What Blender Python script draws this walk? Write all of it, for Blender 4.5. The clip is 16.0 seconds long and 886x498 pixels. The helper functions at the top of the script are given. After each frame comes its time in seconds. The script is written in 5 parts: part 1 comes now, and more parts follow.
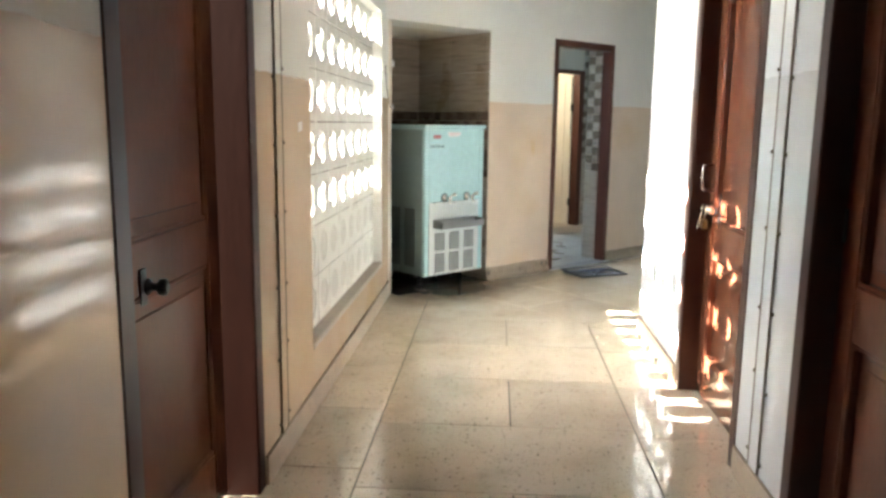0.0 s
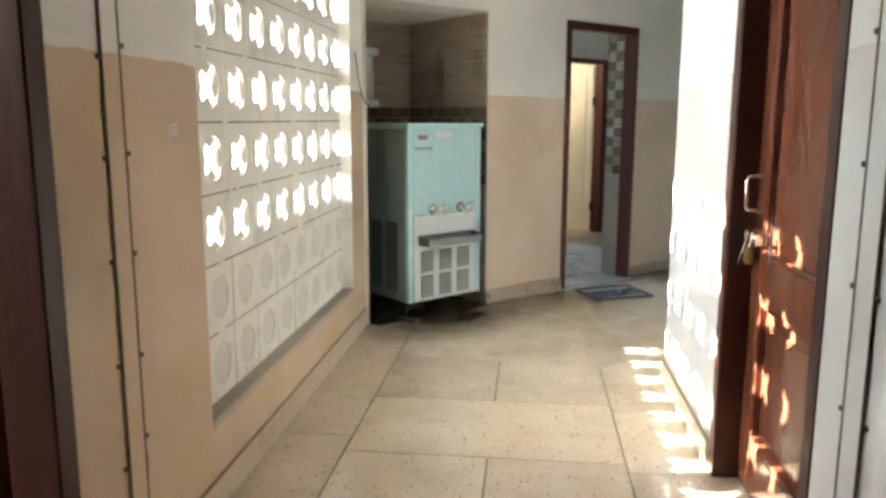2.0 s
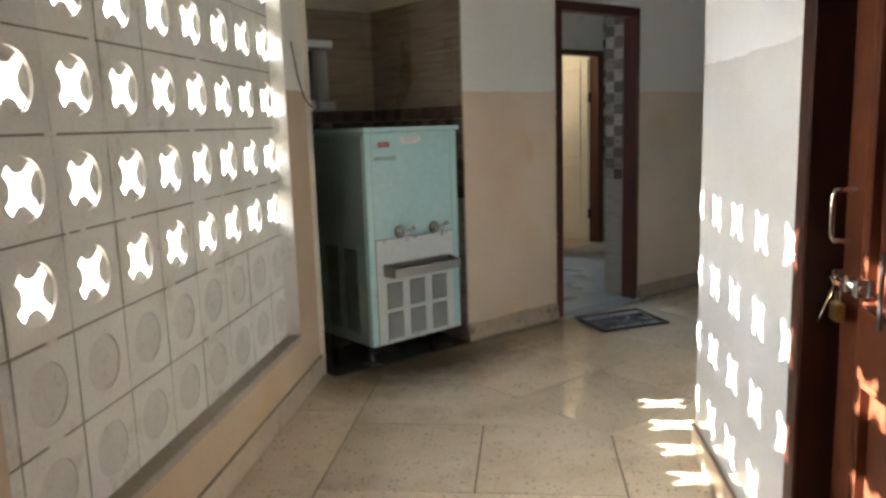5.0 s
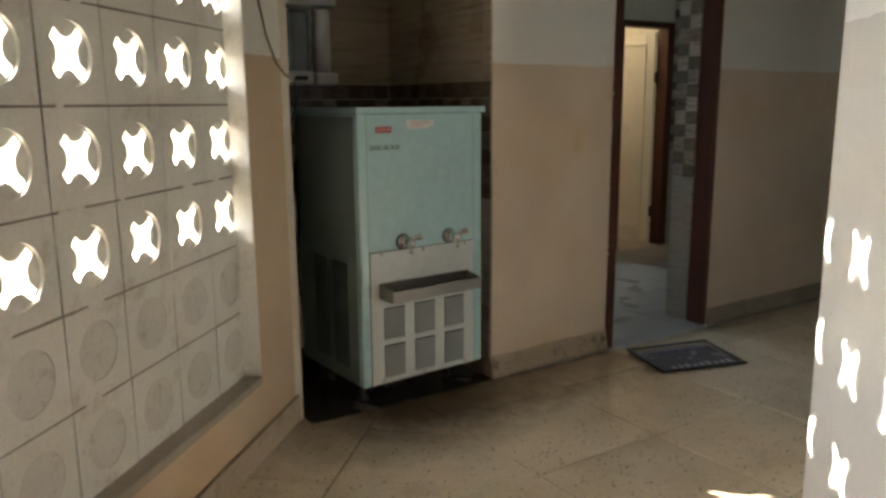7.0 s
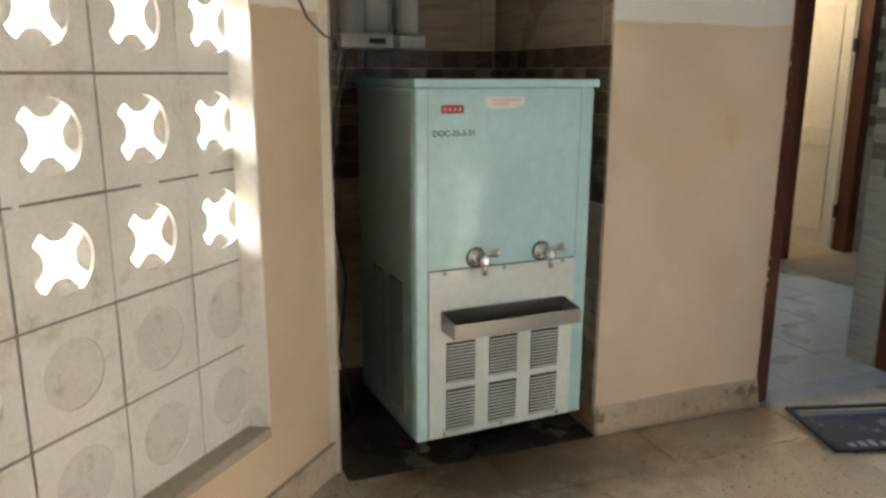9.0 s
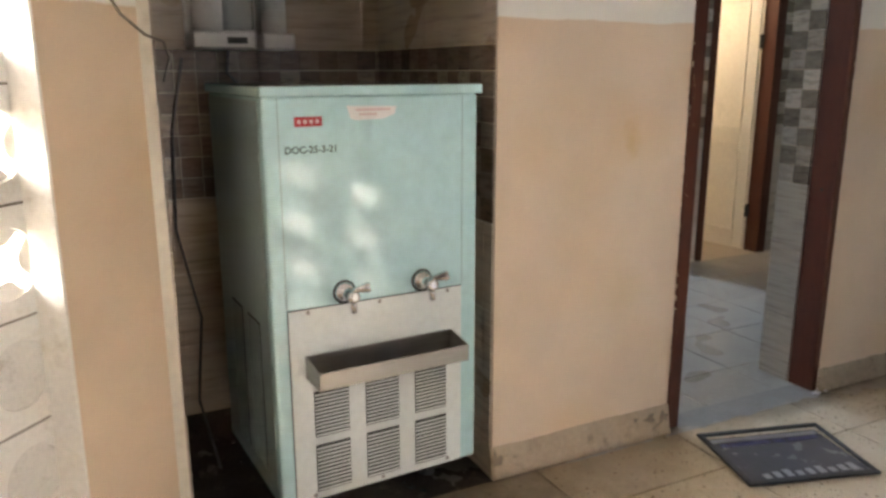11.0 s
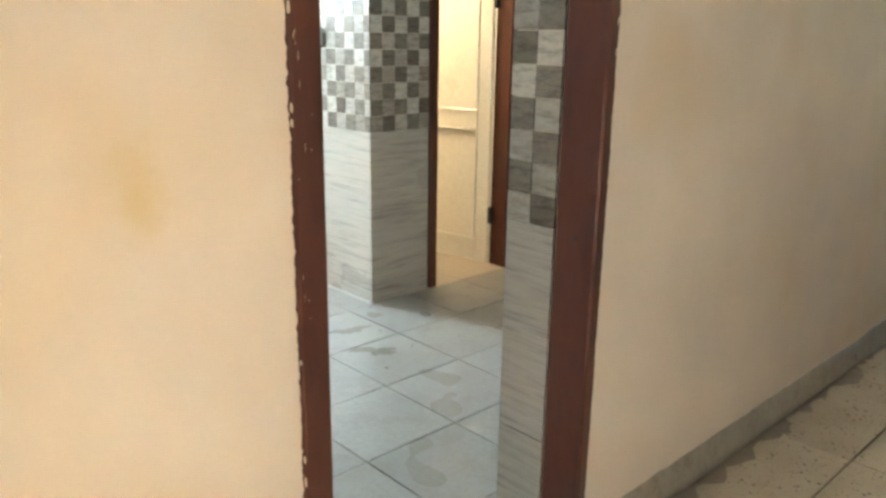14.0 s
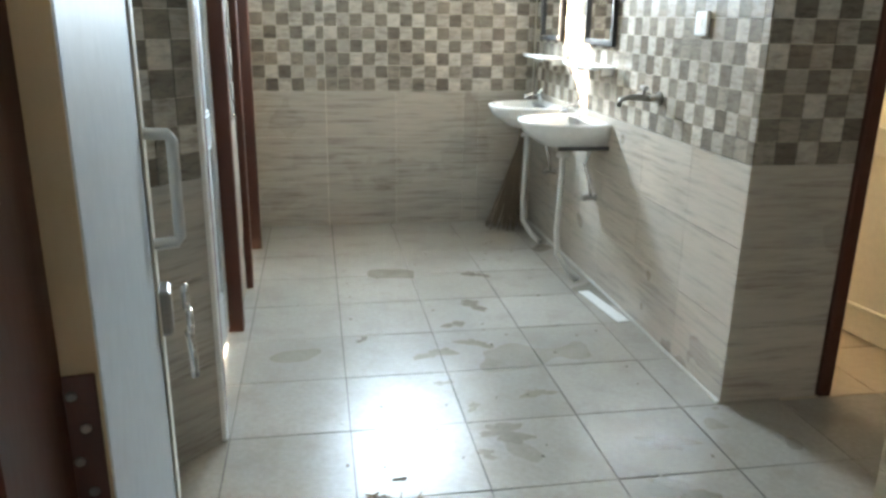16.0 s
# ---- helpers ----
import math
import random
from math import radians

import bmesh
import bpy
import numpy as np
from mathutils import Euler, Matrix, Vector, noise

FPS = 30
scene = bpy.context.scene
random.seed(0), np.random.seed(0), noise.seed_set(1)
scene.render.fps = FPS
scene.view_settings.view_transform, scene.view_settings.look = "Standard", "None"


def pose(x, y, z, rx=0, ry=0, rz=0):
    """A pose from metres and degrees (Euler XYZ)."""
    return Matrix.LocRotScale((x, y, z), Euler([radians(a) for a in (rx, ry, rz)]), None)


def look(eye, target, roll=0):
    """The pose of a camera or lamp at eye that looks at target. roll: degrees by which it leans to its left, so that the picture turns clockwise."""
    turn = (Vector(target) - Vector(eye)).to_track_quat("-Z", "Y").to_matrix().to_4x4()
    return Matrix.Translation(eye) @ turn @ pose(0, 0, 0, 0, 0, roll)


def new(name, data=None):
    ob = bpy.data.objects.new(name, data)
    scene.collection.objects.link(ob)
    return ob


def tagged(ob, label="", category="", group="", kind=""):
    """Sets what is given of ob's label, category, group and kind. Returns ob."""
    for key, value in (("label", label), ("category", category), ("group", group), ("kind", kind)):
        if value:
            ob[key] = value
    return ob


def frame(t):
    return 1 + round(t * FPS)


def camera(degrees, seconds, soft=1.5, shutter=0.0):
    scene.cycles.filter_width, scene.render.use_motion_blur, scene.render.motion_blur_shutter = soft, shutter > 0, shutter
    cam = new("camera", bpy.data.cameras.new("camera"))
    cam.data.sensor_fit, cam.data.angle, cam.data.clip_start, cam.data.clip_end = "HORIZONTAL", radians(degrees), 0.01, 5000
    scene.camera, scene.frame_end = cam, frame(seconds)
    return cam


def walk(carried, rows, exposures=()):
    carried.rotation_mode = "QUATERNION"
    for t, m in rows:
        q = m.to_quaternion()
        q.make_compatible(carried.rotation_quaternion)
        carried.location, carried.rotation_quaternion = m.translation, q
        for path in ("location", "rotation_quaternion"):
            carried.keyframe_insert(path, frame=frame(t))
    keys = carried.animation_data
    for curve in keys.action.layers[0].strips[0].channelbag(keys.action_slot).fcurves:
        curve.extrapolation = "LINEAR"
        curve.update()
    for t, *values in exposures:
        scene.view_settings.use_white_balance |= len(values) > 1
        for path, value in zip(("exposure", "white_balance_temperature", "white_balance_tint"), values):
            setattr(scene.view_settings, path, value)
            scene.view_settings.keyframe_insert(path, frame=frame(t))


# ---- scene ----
cam = camera(60.47, 16.0, soft=3.0)
PATH = [
    (0.0, pose(0.094, -0.249, 1.347, 80.55, -0.74, 4.04)),
    (0.5, pose(0.146, 0.026, 1.347, 80.61, -0.57, 4.67)),
    (1.0, pose(0.199, 0.290, 1.355, 80.01, -0.44, 4.83)),
    (1.5, pose(0.259, 0.542, 1.353, 80.20, -0.53, 5.37)),
    (2.0, pose(0.330, 0.742, 1.357, 80.27, -0.16, 6.48)),
    (2.5, pose(0.313, 0.882, 1.354, 80.55, 0.17, 6.55)),
    (3.0, pose(0.279, 1.014, 1.354, 80.90, 0.11, 6.56)),
    (3.5, pose(0.237, 1.154, 1.348, 80.32, 0.09, 6.36)),
    (4.0, pose(0.299, 1.298, 1.346, 80.20, 0.24, 6.75)),
    (4.5, pose(0.320, 1.471, 1.349, 80.24, 0.56, 5.45)),
    (4.7, pose(0.350, 1.554, 1.339, 80.62, 1.19, 5.56)),
    (7.0, pose(0.459, 2.661, 1.343, 79.12, 0.41, 10.56)),
    (7.5, pose(0.472, 2.934, 1.342, 78.96, 0.04, 15.68)),
    (8.0, pose(0.476, 3.160, 1.343, 78.59, -0.06, 18.28)),
    (10.3, pose(0.617, 3.782, 1.350, 75.39, -0.28, 26.99)),
    (10.5, pose(0.609, 3.792, 1.363, 75.93, -0.73, 24.59)),
    (11.0, pose(0.582, 3.924, 1.370, 76.69, 0.10, 17.48)),
    (11.5, pose(0.569, 4.131, 1.366, 76.40, 2.08, 7.50)),
    (12.0, pose(0.552, 4.404, 1.345, 75.06, 1.26, 0.42)),
    (12.5, pose(0.637, 4.666, 1.342, 73.14, -0.80, -0.65)),
    (13.0, pose(0.693, 4.970, 1.332, 73.01, -0.88, -4.18)),
    (13.5, pose(0.743, 5.284, 1.340, 73.77, 1.29, -5.33)),
    (14.0, pose(0.842, 5.597, 1.344, 74.48, -0.80, 0.84)),
    (14.5, pose(0.928, 5.884, 1.348, 72.86, -1.18, 6.34)),
    (15.0, pose(1.010, 6.214, 1.347, 72.79, -0.10, 14.57)),
    (15.5, pose(1.051, 6.454, 1.351, 73.91, -1.79, 28.06)),
    (16.0, pose(0.997, 6.672, 1.357, 72.94, -0.82, 34.34)),
]
EXPOSURES = [(0.0, 5.09, 6300, 9), (1.5, 4.75, 6450, 9), (3.0, 4.35, 6500, 10), (4.5, 3.95, 6500, 11), (7.0, 3.25, 7350, 12), (7.5, 3.7, 7150, 13), (8.0, 4.05, 6850, 13), (10.5, 4.35, 6900, 16), (11.0, 4.62, 7100, 19), (11.5, 5.4, 6850, 19), (12.0, 5.5, 6950, 19), (12.5, 5.4, 6900, 18), (13.0, 5.4, 7200, 16), (13.5, 5.25, 7400, 9), (14.0, 5.5, 7500, 10), (14.5, 5.51, 7850, 13), (15.2, 4.9, 7400, 13), (15.5, 4.75, 7900, 12), (16.0, 4.6, 7750, 12)]
walk(cam, PATH, EXPOSURES)

# ---------------------------------------------------------------- light
SUN_WAY = Vector((1.0, 0.019, -0.520)).normalized()
world = bpy.data.worlds.new("sky")
scene.world = world
world.use_nodes = True
wn = world.node_tree.nodes
sky = wn.new("ShaderNodeTexSky")
sky.sky_type = "NISHITA"
sky.sun_disc = False
sky.sun_elevation = radians(27.7)
sky.sun_rotation = radians(273)
world.node_tree.links.new(sky.outputs[0], wn["Background"].inputs[0])
wn["Background"].inputs[1].default_value = 0.12

sun_data = bpy.data.lights.new("sun", "SUN")
sun_data.energy = 4.9
sun_data.angle = radians(0.53)
sun_data.color = (1.0, 0.94, 0.85)
sun_ob = new("sun", sun_data)
sun_ob.matrix_world = look((-6, 4, 4), Vector((-6, 4, 4)) + SUN_WAY)


def area_lamp(name, m, w, h, watts, colour):
    d = bpy.data.lights.new(name, "AREA")
    d.shape, d.size, d.size_y, d.energy, d.color = "RECTANGLE", w, h, watts, colour
    ob = new(name, d)
    ob.matrix_world = m
    return ob


TH = 43.70
DM = pose(0, 0, 0, 0, 0, TH)


def dpt(s, n, z=0.0):
    return DM @ Vector((s, n, z))


# daylight at the pierced screen and the washroom window; added fill in the passage
area_lamp("screen_daylight", look((-1.7, 4.2, 2.2), (0, 4.2, 0.75)), 2.6, 2.0, 46.0, (0.93, 0.97, 1.0))
area_lamp("window_daylight", look(dpt(5.90, 9.30, 1.92), dpt(6.05, 7.9, 1.90)), 0.66, 0.40, 9.2, (0.50, 0.73, 1.0))
area_lamp("passage_fill", look(dpt(13.85, 3.7, 1.75), dpt(8.0, 3.7, 1.0)), 0.6, 0.9, 0.06, (1.0, 0.97, 0.92))
bulb = bpy.data.lights.new("bulb_light", "POINT")
bulb.energy, bulb.color, bulb.shadow_soft_size = 2.9, (1.0, 0.865, 0.68), 0.05
bulb_ob = new("bulb_light", bulb)
bulb_ob.location = dpt(7.26, 7.42, 2.36)


# ---------------------------------------------------------------- materials
def nodes_of(name, rough=0.5, spec=0.5, metal=0.0):
    m = bpy.data.materials.new(name)
    m.use_nodes = True
    t = m.node_tree
    b = t.nodes["Principled BSDF"]
    b.inputs["Roughness"].default_value = rough
    b.inputs["Specular IOR Level"].default_value = spec
    b.inputs["Metallic"].default_value = metal
    return m, t, b


def coords(t, scale=(1, 1, 1), turn=0.0):
    g = t.nodes.new("ShaderNodeNewGeometry")
    mp = t.nodes.new("ShaderNodeMapping")
    mp.vector_type = "TEXTURE"
    mp.inputs["Rotation"].default_value = (0, 0, radians(turn))
    mp.inputs["Scale"].default_value = tuple(1.0 / s for s in scale)
    t.links.new(g.outputs["Position"], mp.inputs["Vector"])
    return mp.outputs["Vector"], g


def noise_of(t, vec, scale, detail=4.0, rough=0.55):
    n = t.nodes.new("ShaderNodeTexNoise")
    n.inputs["Scale"].default_value = scale
    n.inputs["Detail"].default_value = detail
    n.inputs["Roughness"].default_value = rough
    if vec is not None:
        t.links.new(vec, n.inputs["Vector"])
    return n.outputs["Fac"]


def ramp_of(t, fac, stops):
    r = t.nodes.new("ShaderNodeValToRGB")
    e = r.color_ramp.elements
    while len(e) < len(stops):
        e.new(0.5)
    for el, (p, c) in zip(e, stops):
        el.position = p
        el.color = (*c, 1) if len(c) == 3 else c
    t.links.new(fac, r.inputs["Fac"])
    return r.outputs["Color"]


def mixed(t, fac, a, b, blend="MIX"):
    x = t.nodes.new("ShaderNodeMix")
    x.data_type, x.blend_type = "RGBA", blend
    for val, k in ((fac, 0), (a, 6), (b, 7)):
        if hasattr(val, "is_output"):
            t.links.new(val, x.inputs[k])
        elif k == 0:
            x.inputs[0].default_value = val
        else:
            x.inputs[k].default_value = (*val, 1)
    return x.outputs[2]


def bumped(t, b, fac, strength, dist=0.002):
    u = t.nodes.new("ShaderNodeBump")
    u.inputs["Strength"].default_value = strength
    u.inputs["Distance"].default_value = dist
    t.links.new(fac, u.inputs["Height"])
    t.links.new(u.outputs[0], b.inputs["Normal"])


def roughened(t, b, fac, lo, hi):
    m = t.nodes.new("ShaderNodeMapRange")
    m.inputs["To Min"].default_value = lo
    m.inputs["To Max"].default_value = hi
    t.links.new(fac, m.inputs["Value"])
    t.links.new(m.outputs[0], b.inputs["Roughness"])


def worn(name, c1, c2, rough=0.5, spread=0.12, big=1.6, fine=40.0, bump=0.15, metal=0.0, spec=0.5, stretch=(1, 1, 1), turn=0.0, dirt=None):
    """Two tones mixed by a broad and a fine noise, uneven gloss and a fine relief."""
    m, t, b = nodes_of(name, rough, spec, metal)
    v, _ = coords(t, stretch, turn)
    n1 = noise_of(t, v, big, 5)
    n2 = noise_of(t, v, fine, 3)
    col = mixed(t, ramp_of(t, n1, [(0.3, (0, 0, 0)), (0.72, (1, 1, 1))]), c1, c2)
    col = mixed(t, 0.25, col, ramp_of(t, n2, [(0.25, tuple(x * 0.62 for x in c1)), (0.75, c2)]))
    if dirt:
        n3 = noise_of(t, v, big * 2.3, 8, 0.7)
        col = mixed(t, ramp_of(t, n3, [(0.56, (0, 0, 0)), (0.75, (0.8, 0.8, 0.8))]), col, dirt)
    t.links.new(col, b.inputs["Base Color"])
    roughened(t, b, n1, max(0.02, rough - spread), min(1, rough + spread))
    bumped(t, b, n2, bump)
    return m


NWALL = 4.493


def wall_paint(name, low, high, rough_low, line=1.52, relief=0.12, spec=0.5, stain=0.24):
    """Oil-painted tan dado below a pale distemper, parted by a hand-cut line; patchy, with rubbed stains."""
    m, t, b = nodes_of(name, spec=spec)
    v, g = coords(t)
    sep = t.nodes.new("ShaderNodeSeparateXYZ")
    t.links.new(g.outputs["Position"], sep.inputs[0])
    wob = noise_of(t, v, 7.0, 3)
    add = t.nodes.new("ShaderNodeMath")
    add.operation = "MULTIPLY_ADD"
    add.inputs[1].default_value = 0.03
    t.links.new(wob, add.inputs[0])
    t.links.new(sep.outputs["Z"], add.inputs[2])
    cut = t.nodes.new("ShaderNodeMapRange")
    cut.inputs["From Min"].default_value = line + 0.012
    cut.inputs["From Max"].default_value = line + 0.018
    t.links.new(add.outputs[0], cut.inputs["Value"])
    patch = noise_of(t, v, 1.3, 6, 0.6)
    tone = ramp_of(t, patch, [(0.3, tuple(c * 0.88 for c in low)), (0.55, low), (0.8, tuple(min(1, c * 1.1) for c in low))])
    tone2 = ramp_of(t, patch, [(0.3, tuple(c * 0.93 for c in high)), (0.7, high)])
    st = noise_of(t, v, 2.1, 2, 0.4)
    tone = mixed(t, ramp_of(t, st, [(0.54, (0, 0, 0)), (0.72, (stain, stain, stain))]), tone, (0.60, 0.36, 0.10))
    # one old yellow damp mark on the slanting wall
    away = t.nodes.new("ShaderNodeVectorMath")
    away.operation = "SUBTRACT"
    t.links.new(g.outputs["Position"], away.inputs[0])
    away.inputs[1].default_value = dpt(4.865, NWALL, 1.13)
    flat = t.nodes.new("ShaderNodeVectorMath")
    flat.operation = "MULTIPLY"
    flat.inputs[1].default_value = (12.0, 12.0, 6.5)
    t.links.new(away.outputs[0], flat.inputs[0])
    far = t.nodes.new("ShaderNodeVectorMath")
    far.operation = "LENGTH"
    t.links.new(flat.outputs[0], far.inputs[0])
    rag = t.nodes.new("ShaderNodeMath")
    rag.operation = "MULTIPLY_ADD"
    rag.inputs[1].default_value = 0.9
    t.links.new(noise_of(t, v, 16.0, 5, 0.6), rag.inputs[0])
    t.links.new(far.outputs["Value"], rag.inputs[2])
    tone = mixed(t, ramp_of(t, rag.outputs[0], [(0.55, (0.55, 0.55, 0.55)), (1.0, (0, 0, 0))]), tone, (0.62, 0.42, 0.16))
    grime = noise_of(t, v, 9.0, 9, 0.75)
    tone = mixed(t, ramp_of(t, grime, [(0.66, (0, 0, 0)), (0.8, (0.35, 0.35, 0.35))]), tone, (0.26, 0.19, 0.12))
    col = mixed(t, cut.outputs[0], tone, tone2)
    t.links.new(col, b.inputs["Base Color"])
    rr = t.nodes.new("ShaderNodeMapRange")
    rr.inputs["To Min"].default_value = rough_low
    rr.inputs["To Max"].default_value = 0.62
    t.links.new(cut.outputs[0], rr.inputs["Value"])
    t.links.new(rr.outputs[0], b.inputs["Roughness"])
    trowel = noise_of(t, v, 5.0, 7, 0.62)
    bumped(t, b, trowel, relief, 0.005)
    return m


def terrazzo(name):
    m, t, b = nodes_of(name, 0.16)
    v, _ = coords(t)
    info = t.nodes.new("ShaderNodeObjectInfo")
    base = ramp_of(t, noise_of(t, v, 2.4, 6, 0.6), [(0.25, (0.52, 0.43, 0.31)), (0.5, (0.625, 0.53, 0.40)), (0.8, (0.71, 0.62, 0.485))])
    for scale, cut, tone in ((61, 0.16, (0.17, 0.12, 0.08)), (97, 0.17, (0.64, 0.57, 0.46)), (37, 0.16, (0.11, 0.072, 0.05)), (120, 0.2, (0.30, 0.24, 0.17))):
        vo = t.nodes.new("ShaderNodeTexVoronoi")
        vo.inputs["Scale"].default_value = scale
        t.links.new(v, vo.inputs["Vector"])
        pick = t.nodes.new("ShaderNodeSeparateColor")
        t.links.new(vo.outputs["Color"], pick.inputs[0])
        chip = ramp_of(t, vo.outputs["Distance"], [(cut, (1, 1, 1)), (cut + 0.07, (0, 0, 0))])
        some = ramp_of(t, pick.outputs[0], [(0.62, (0, 0, 0)), (0.70, (0.85, 0.85, 0.85))])
        fac = mixed(t, 1.0, chip, some, "MULTIPLY")
        base = mixed(t, fac, base, tone)
    shade = ramp_of(t, info.outputs["Random"], [(0, (0.86, 0.86, 0.86)), (1, (1.05, 1.04, 1.02))])
    base = mixed(t, 1.0, base, shade, "MULTIPLY")
    dirt = noise_of(t, v, 3.1, 9, 0.72)
    base = mixed(t, ramp_of(t, dirt, [(0.55, (0, 0, 0)), (0.8, (0.5, 0.5, 0.5))]), base, (0.21, 0.17, 0.125))
    # painted: shade and damp before niche, dirt by washroom door, dirt and shade between
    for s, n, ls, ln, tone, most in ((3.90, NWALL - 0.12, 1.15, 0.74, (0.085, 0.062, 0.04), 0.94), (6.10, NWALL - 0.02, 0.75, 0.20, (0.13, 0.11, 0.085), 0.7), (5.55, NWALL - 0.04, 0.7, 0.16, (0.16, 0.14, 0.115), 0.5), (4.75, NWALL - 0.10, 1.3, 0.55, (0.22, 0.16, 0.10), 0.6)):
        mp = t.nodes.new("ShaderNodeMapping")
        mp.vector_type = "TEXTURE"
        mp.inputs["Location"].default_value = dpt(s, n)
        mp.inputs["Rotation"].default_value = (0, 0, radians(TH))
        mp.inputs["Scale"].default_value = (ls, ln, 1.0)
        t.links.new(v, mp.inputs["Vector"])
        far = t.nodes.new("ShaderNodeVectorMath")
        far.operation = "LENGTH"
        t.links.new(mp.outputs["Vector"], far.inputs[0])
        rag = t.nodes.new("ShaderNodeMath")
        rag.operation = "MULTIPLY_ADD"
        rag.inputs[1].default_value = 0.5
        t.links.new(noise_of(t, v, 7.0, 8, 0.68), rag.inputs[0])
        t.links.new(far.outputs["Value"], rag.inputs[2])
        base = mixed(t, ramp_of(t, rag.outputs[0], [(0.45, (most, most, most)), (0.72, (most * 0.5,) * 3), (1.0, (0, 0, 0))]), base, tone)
    t.links.new(base, b.inputs["Base Color"])
    roughened(t, b, dirt, 0.05, 0.17)
    bumped(t, b, noise_of(t, v, 2.2, 3), 0.06, 0.004)
    return m


def wood_tile(name, light, dark, rough=0.28, turn=TH, piece=0.0):
    """Printed ceramic with drawn-out horizontal veins."""
    m, t, b = nodes_of(name, rough)
    v, _ = coords(t, (1.0, 1.0, 16.0), turn)
    n1 = noise_of(t, v, 3.2, 9, 0.72)
    v2, _ = coords(t, (1, 1, 1), turn)
    n2 = noise_of(t, v2, 2.0, 3)
    col = ramp_of(t, n1, [(0.34, dark), (0.45, tuple(0.7 * a + 0.3 * c for a, c in zip(light, dark))), (0.56, light)])
    col = mixed(t, ramp_of(t, n2, [(0.3, (0, 0, 0)), (0.8, (0.4, 0.4, 0.4))]), col, tuple(c * 0.8 for c in light))
    info = t.nodes.new("ShaderNodeObjectInfo")
    col = mixed(t, 1.0, col, ramp_of(t, info.outputs["Random"], [(0, (0.88, 0.88, 0.88)), (1, (1.04, 1.04, 1.04))]), "MULTIPLY")
    t.links.new(col, b.inputs["Base Color"])
    roughened(t, b, n2, rough - 0.08, rough + 0.12)
    bumped(t, b, n1, 0.12, 0.001)
    return m


def wash_floor(name):
    m, t, b = nodes_of(name, 0.3, 0.28)
    v, _ = coords(t)
    n1 = noise_of(t, v, 48.0, 4, 0.6)
    n2 = noise_of(t, v, 1.9, 2, 0.4)
    col = ramp_of(t, n1, [(0.3, (0.28, 0.257, 0.225)), (0.7, (0.345, 0.32, 0.285))])
    col = mixed(t, 1.0, col, ramp_of(t, n2, [(0.0, (0.74, 0.72, 0.68)), (1.0, (1.18, 1.18, 1.18))]), "MULTIPLY")
    n3 = noise_of(t, v, 6.5, 4, 0.55)
    col = mixed(t, ramp_of(t, n3, [(0.48, (0, 0, 0)), (0.72, (0.5, 0.5, 0.5))]), col, (0.20, 0.17, 0.135))
    info = t.nodes.new("ShaderNodeObjectInfo")
    col = mixed(t, 1.0, col, ramp_of(t, info.outputs["Random"], [(0, (0.92, 0.92, 0.91)), (1, (1.04, 1.04, 1.05))]), "MULTIPLY")
    t.links.new(col, b.inputs["Base Color"])
    roughened(t, b, n2, 0.2, 0.42)
    bumped(t, b, n1, 0.05, 0.001)
    return m


def checker_glaze(name, stops):
    """Small glazed squares: each takes its own tone, with slanted veins."""
    m, t, b = nodes_of(name, 0.22)
    v, _ = coords(t, (1.0, 1.0, 1.6), TH)
    info = t.nodes.new("ShaderNodeObjectInfo")
    geo = t.nodes.new("ShaderNodeNewGeometry")
    rnd = t.nodes.new("ShaderNodeMath")
    rnd.operation = "ADD"
    t.links.new(info.outputs["Random"], rnd.inputs[0])
    t.links.new(geo.outputs["Random Per Island"], rnd.inputs[1])
    fr = t.nodes.new("ShaderNodeMath")
    fr.operation = "FRACT"
    t.links.new(rnd.outputs[0], fr.inputs[0])
    col = ramp_of(t, fr.outputs[0], stops)
    n1 = noise_of(t, v, 22.0, 7, 0.7)
    v3, _ = coords(t, (5.0, 5.0, 22.0), TH)
    n3 = noise_of(t, v3, 2.6, 6, 0.7)
    col = mixed(t, 0.55, col, ramp_of(t, n1, [(0.3, (0.55, 0.55, 0.55)), (0.65, (1.15, 1.15, 1.15))]), "MULTIPLY")
    col = mixed(t, 0.7, col, ramp_of(t, n3, [(0.34, (0.42, 0.40, 0.38)), (0.5, (0.98, 0.98, 0.98)), (0.7, (1.2, 1.2, 1.18))]), "MULTIPLY")
    t.links.new(col, b.inputs["Base Color"])
    roughened(t, b, n1, 0.15, 0.32)
    bumped(t, b, n1, 0.15, 0.001)
    return m


M = {}
M["corridor"] = wall_paint("corridor_paint", (0.68, 0.525, 0.375), (0.79, 0.77, 0.70), 0.10, relief=0.2, spec=0.32)
M["slanting"] = wall_paint("slanting_wall_paint", (0.71, 0.57, 0.435), (0.80, 0.78, 0.72), 0.6, spec=0.35)
M["right_wall"] = wall_paint("white_enamel_wall", (0.79, 0.81, 0.82), (0.80, 0.82, 0.84), 0.09, stain=0.03)
M["plaster"] = worn("plain_plaster", (0.66, 0.60, 0.48), (0.74, 0.69, 0.58), 0.7, dirt=(0.4, 0.33, 0.24))
# unseen washroom ceiling, greyed to hold down the bounced light
M["dim_ceiling"] = worn("bounce_cutting_ceiling", (0.40, 0.385, 0.355), (0.47, 0.455, 0.42), 0.85)
M["ceiling"] = worn("whitewashed_ceiling", (0.72, 0.70, 0.65), (0.78, 0.77, 0.73), 0.8)
M["skirting"] = worn("scuffed_skirting", (0.50, 0.40, 0.29), (0.62, 0.51, 0.38), 0.36, big=4, bump=0.5, dirt=(0.16, 0.12, 0.085))
